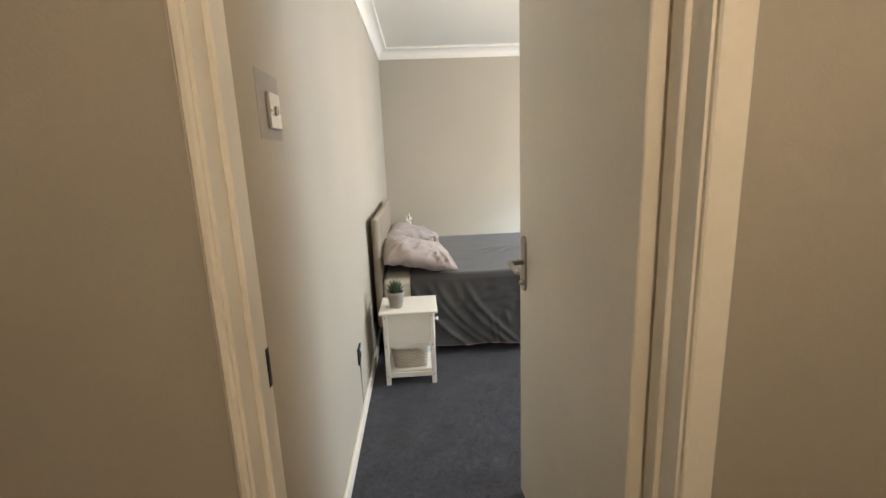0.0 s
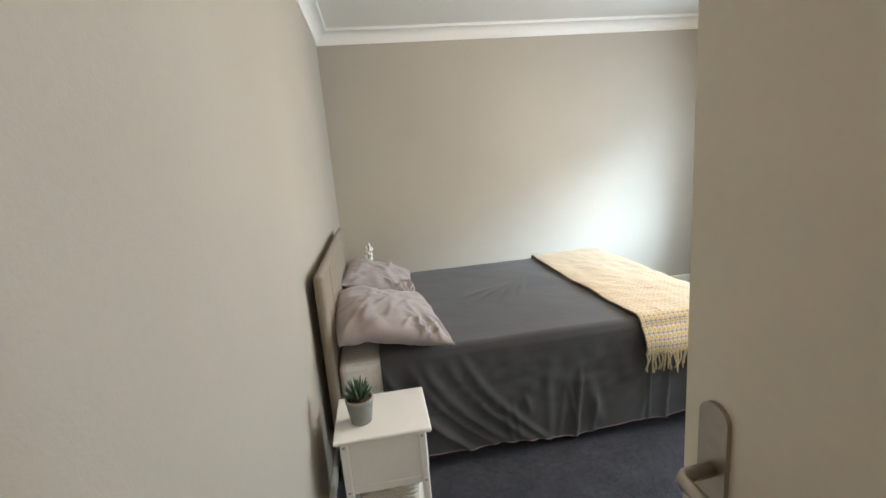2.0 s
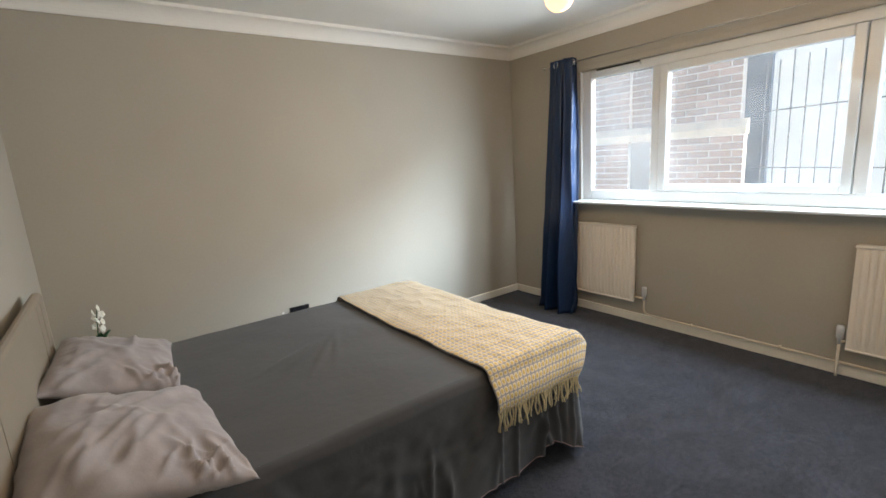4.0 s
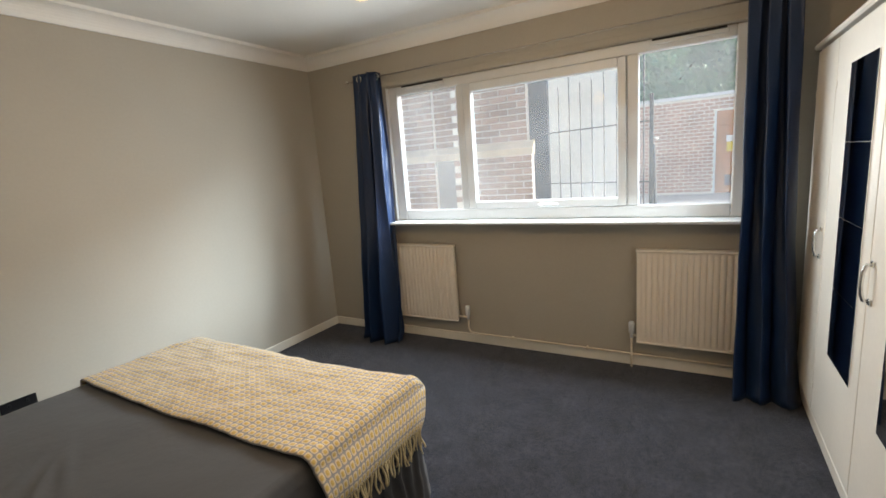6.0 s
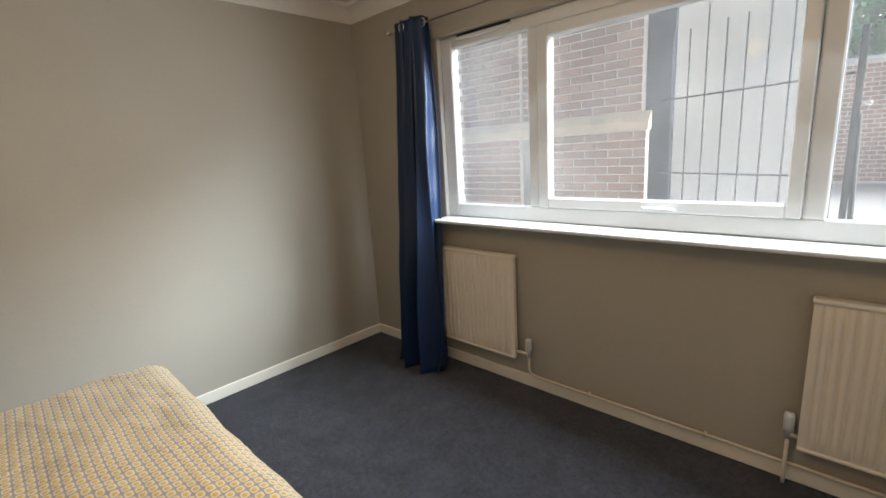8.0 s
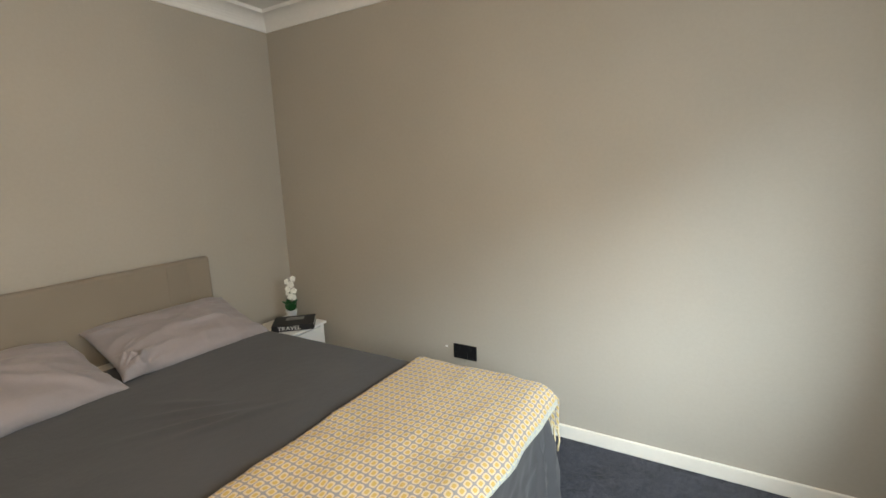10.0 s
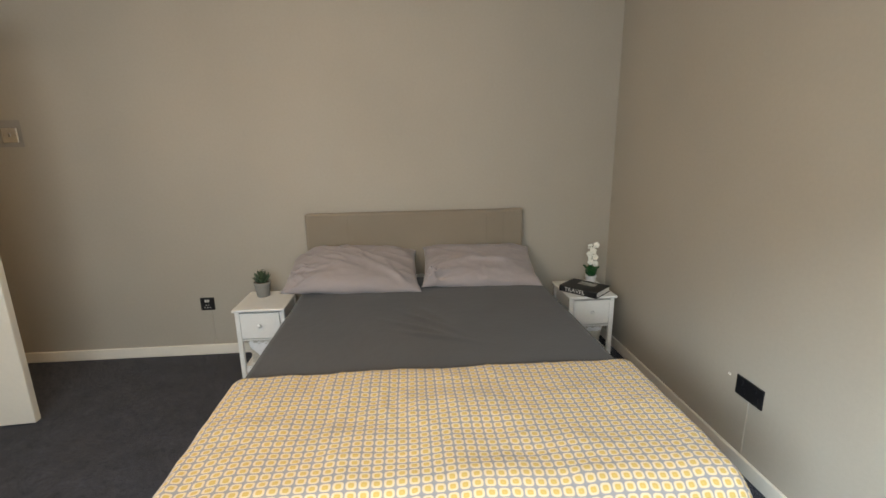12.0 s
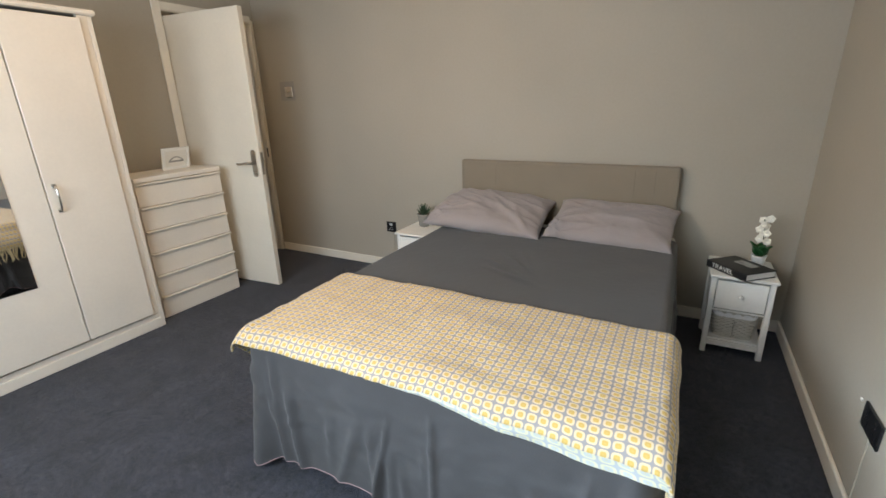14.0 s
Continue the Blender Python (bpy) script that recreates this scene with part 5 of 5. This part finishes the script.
# the recess, and the brickwork farther along and higher up
vs_, fs_ = [], []
for bx, ya, yb, za, zb in ((5.824, 4.405, 4.675, 1.635, 5.4), (5.774, 5.585, 7.95, 1.635, 2.80), (5.704, 5.555, 7.95, 0.72, 1.465), (5.774, 3.438, 4.40, 2.835, 5.4), (5.774, 4.685, 7.95, 2.835, 5.4)):
    row, z = 0, za
    while z + BH <= zb:
        y = ya
        while y < yb - 0.04:
            ye = min(yb, y + (0.1025 if y == ya and row % 2 else BL))
            i, xa = len(vs_), bx + rng.uniform(-0.003, 0.003)
            vs_ += [(xa, y, z), (xa, ye, z), (xa, ye, z + BH), (xa, y, z + BH), (bx + 0.02, y, z), (bx + 0.02, ye, z), (bx + 0.02, ye, z + BH), (bx + 0.02, y, z + BH)]
            fs_ += [(i, i + 3, i + 2, i + 1), (i, i + 1, i + 5, i + 4), (i + 2, i + 3, i + 7, i + 6), (i, i + 4, i + 7, i + 3), (i + 1, i + 2, i + 6, i + 5)]
            y = ye + J
        z += BH + J
        row += 1
me = bpy.data.meshes.new("far_brickwork")
me.from_pydata([Vector(v) - ORIGIN[bb.name] for v in vs_], [], fs_)
me.materials.append(M["brick"])
fb = new("far_brickwork", me)
fb.parent = bb
fb["kind"] = "stuff"
row, z = 0, 0.0
vs_, fs_ = [], []
GH, GL, GJ = 0.086, 0.235, 0.022
while z + GH < GZ:
    y = -2.2 + (0.128 if row % 2 else 0.0) - 0.3
    while y < 5.6:
        ya, yb = y, y + GL
        if z < 2.40:
            ya = max(ya, 1.325)
        if yb - ya > 0.03:
            i = len(vs_)
            xa = GX + rng.uniform(-0.002, 0.002)
            vs_ += [(xa, ya, z), (xa, yb, z), (xa, yb, z + GH), (xa, ya, z + GH), (GX + 0.02, ya, z), (GX + 0.02, yb, z), (GX + 0.02, yb, z + GH), (GX + 0.02, ya, z + GH)]
            fs_ += [(i, i + 3, i + 2, i + 1), (i, i + 1, i + 5, i + 4), (i + 2, i + 3, i + 7, i + 6), (i, i + 4, i + 7, i + 3), (i + 1, i + 2, i + 6, i + 5)]
        y += GL + GJ
    z += GH + GJ
    row += 1
me = bpy.data.meshes.new("brickwork")
me.from_pydata([Vector(v) - ORIGIN[ga.name] for v in vs_], [], fs_)
me.materials.append(M["garage_brick"])
gb = new("brickwork", me)
gb.parent = ga
gb["kind"] = "stuff"
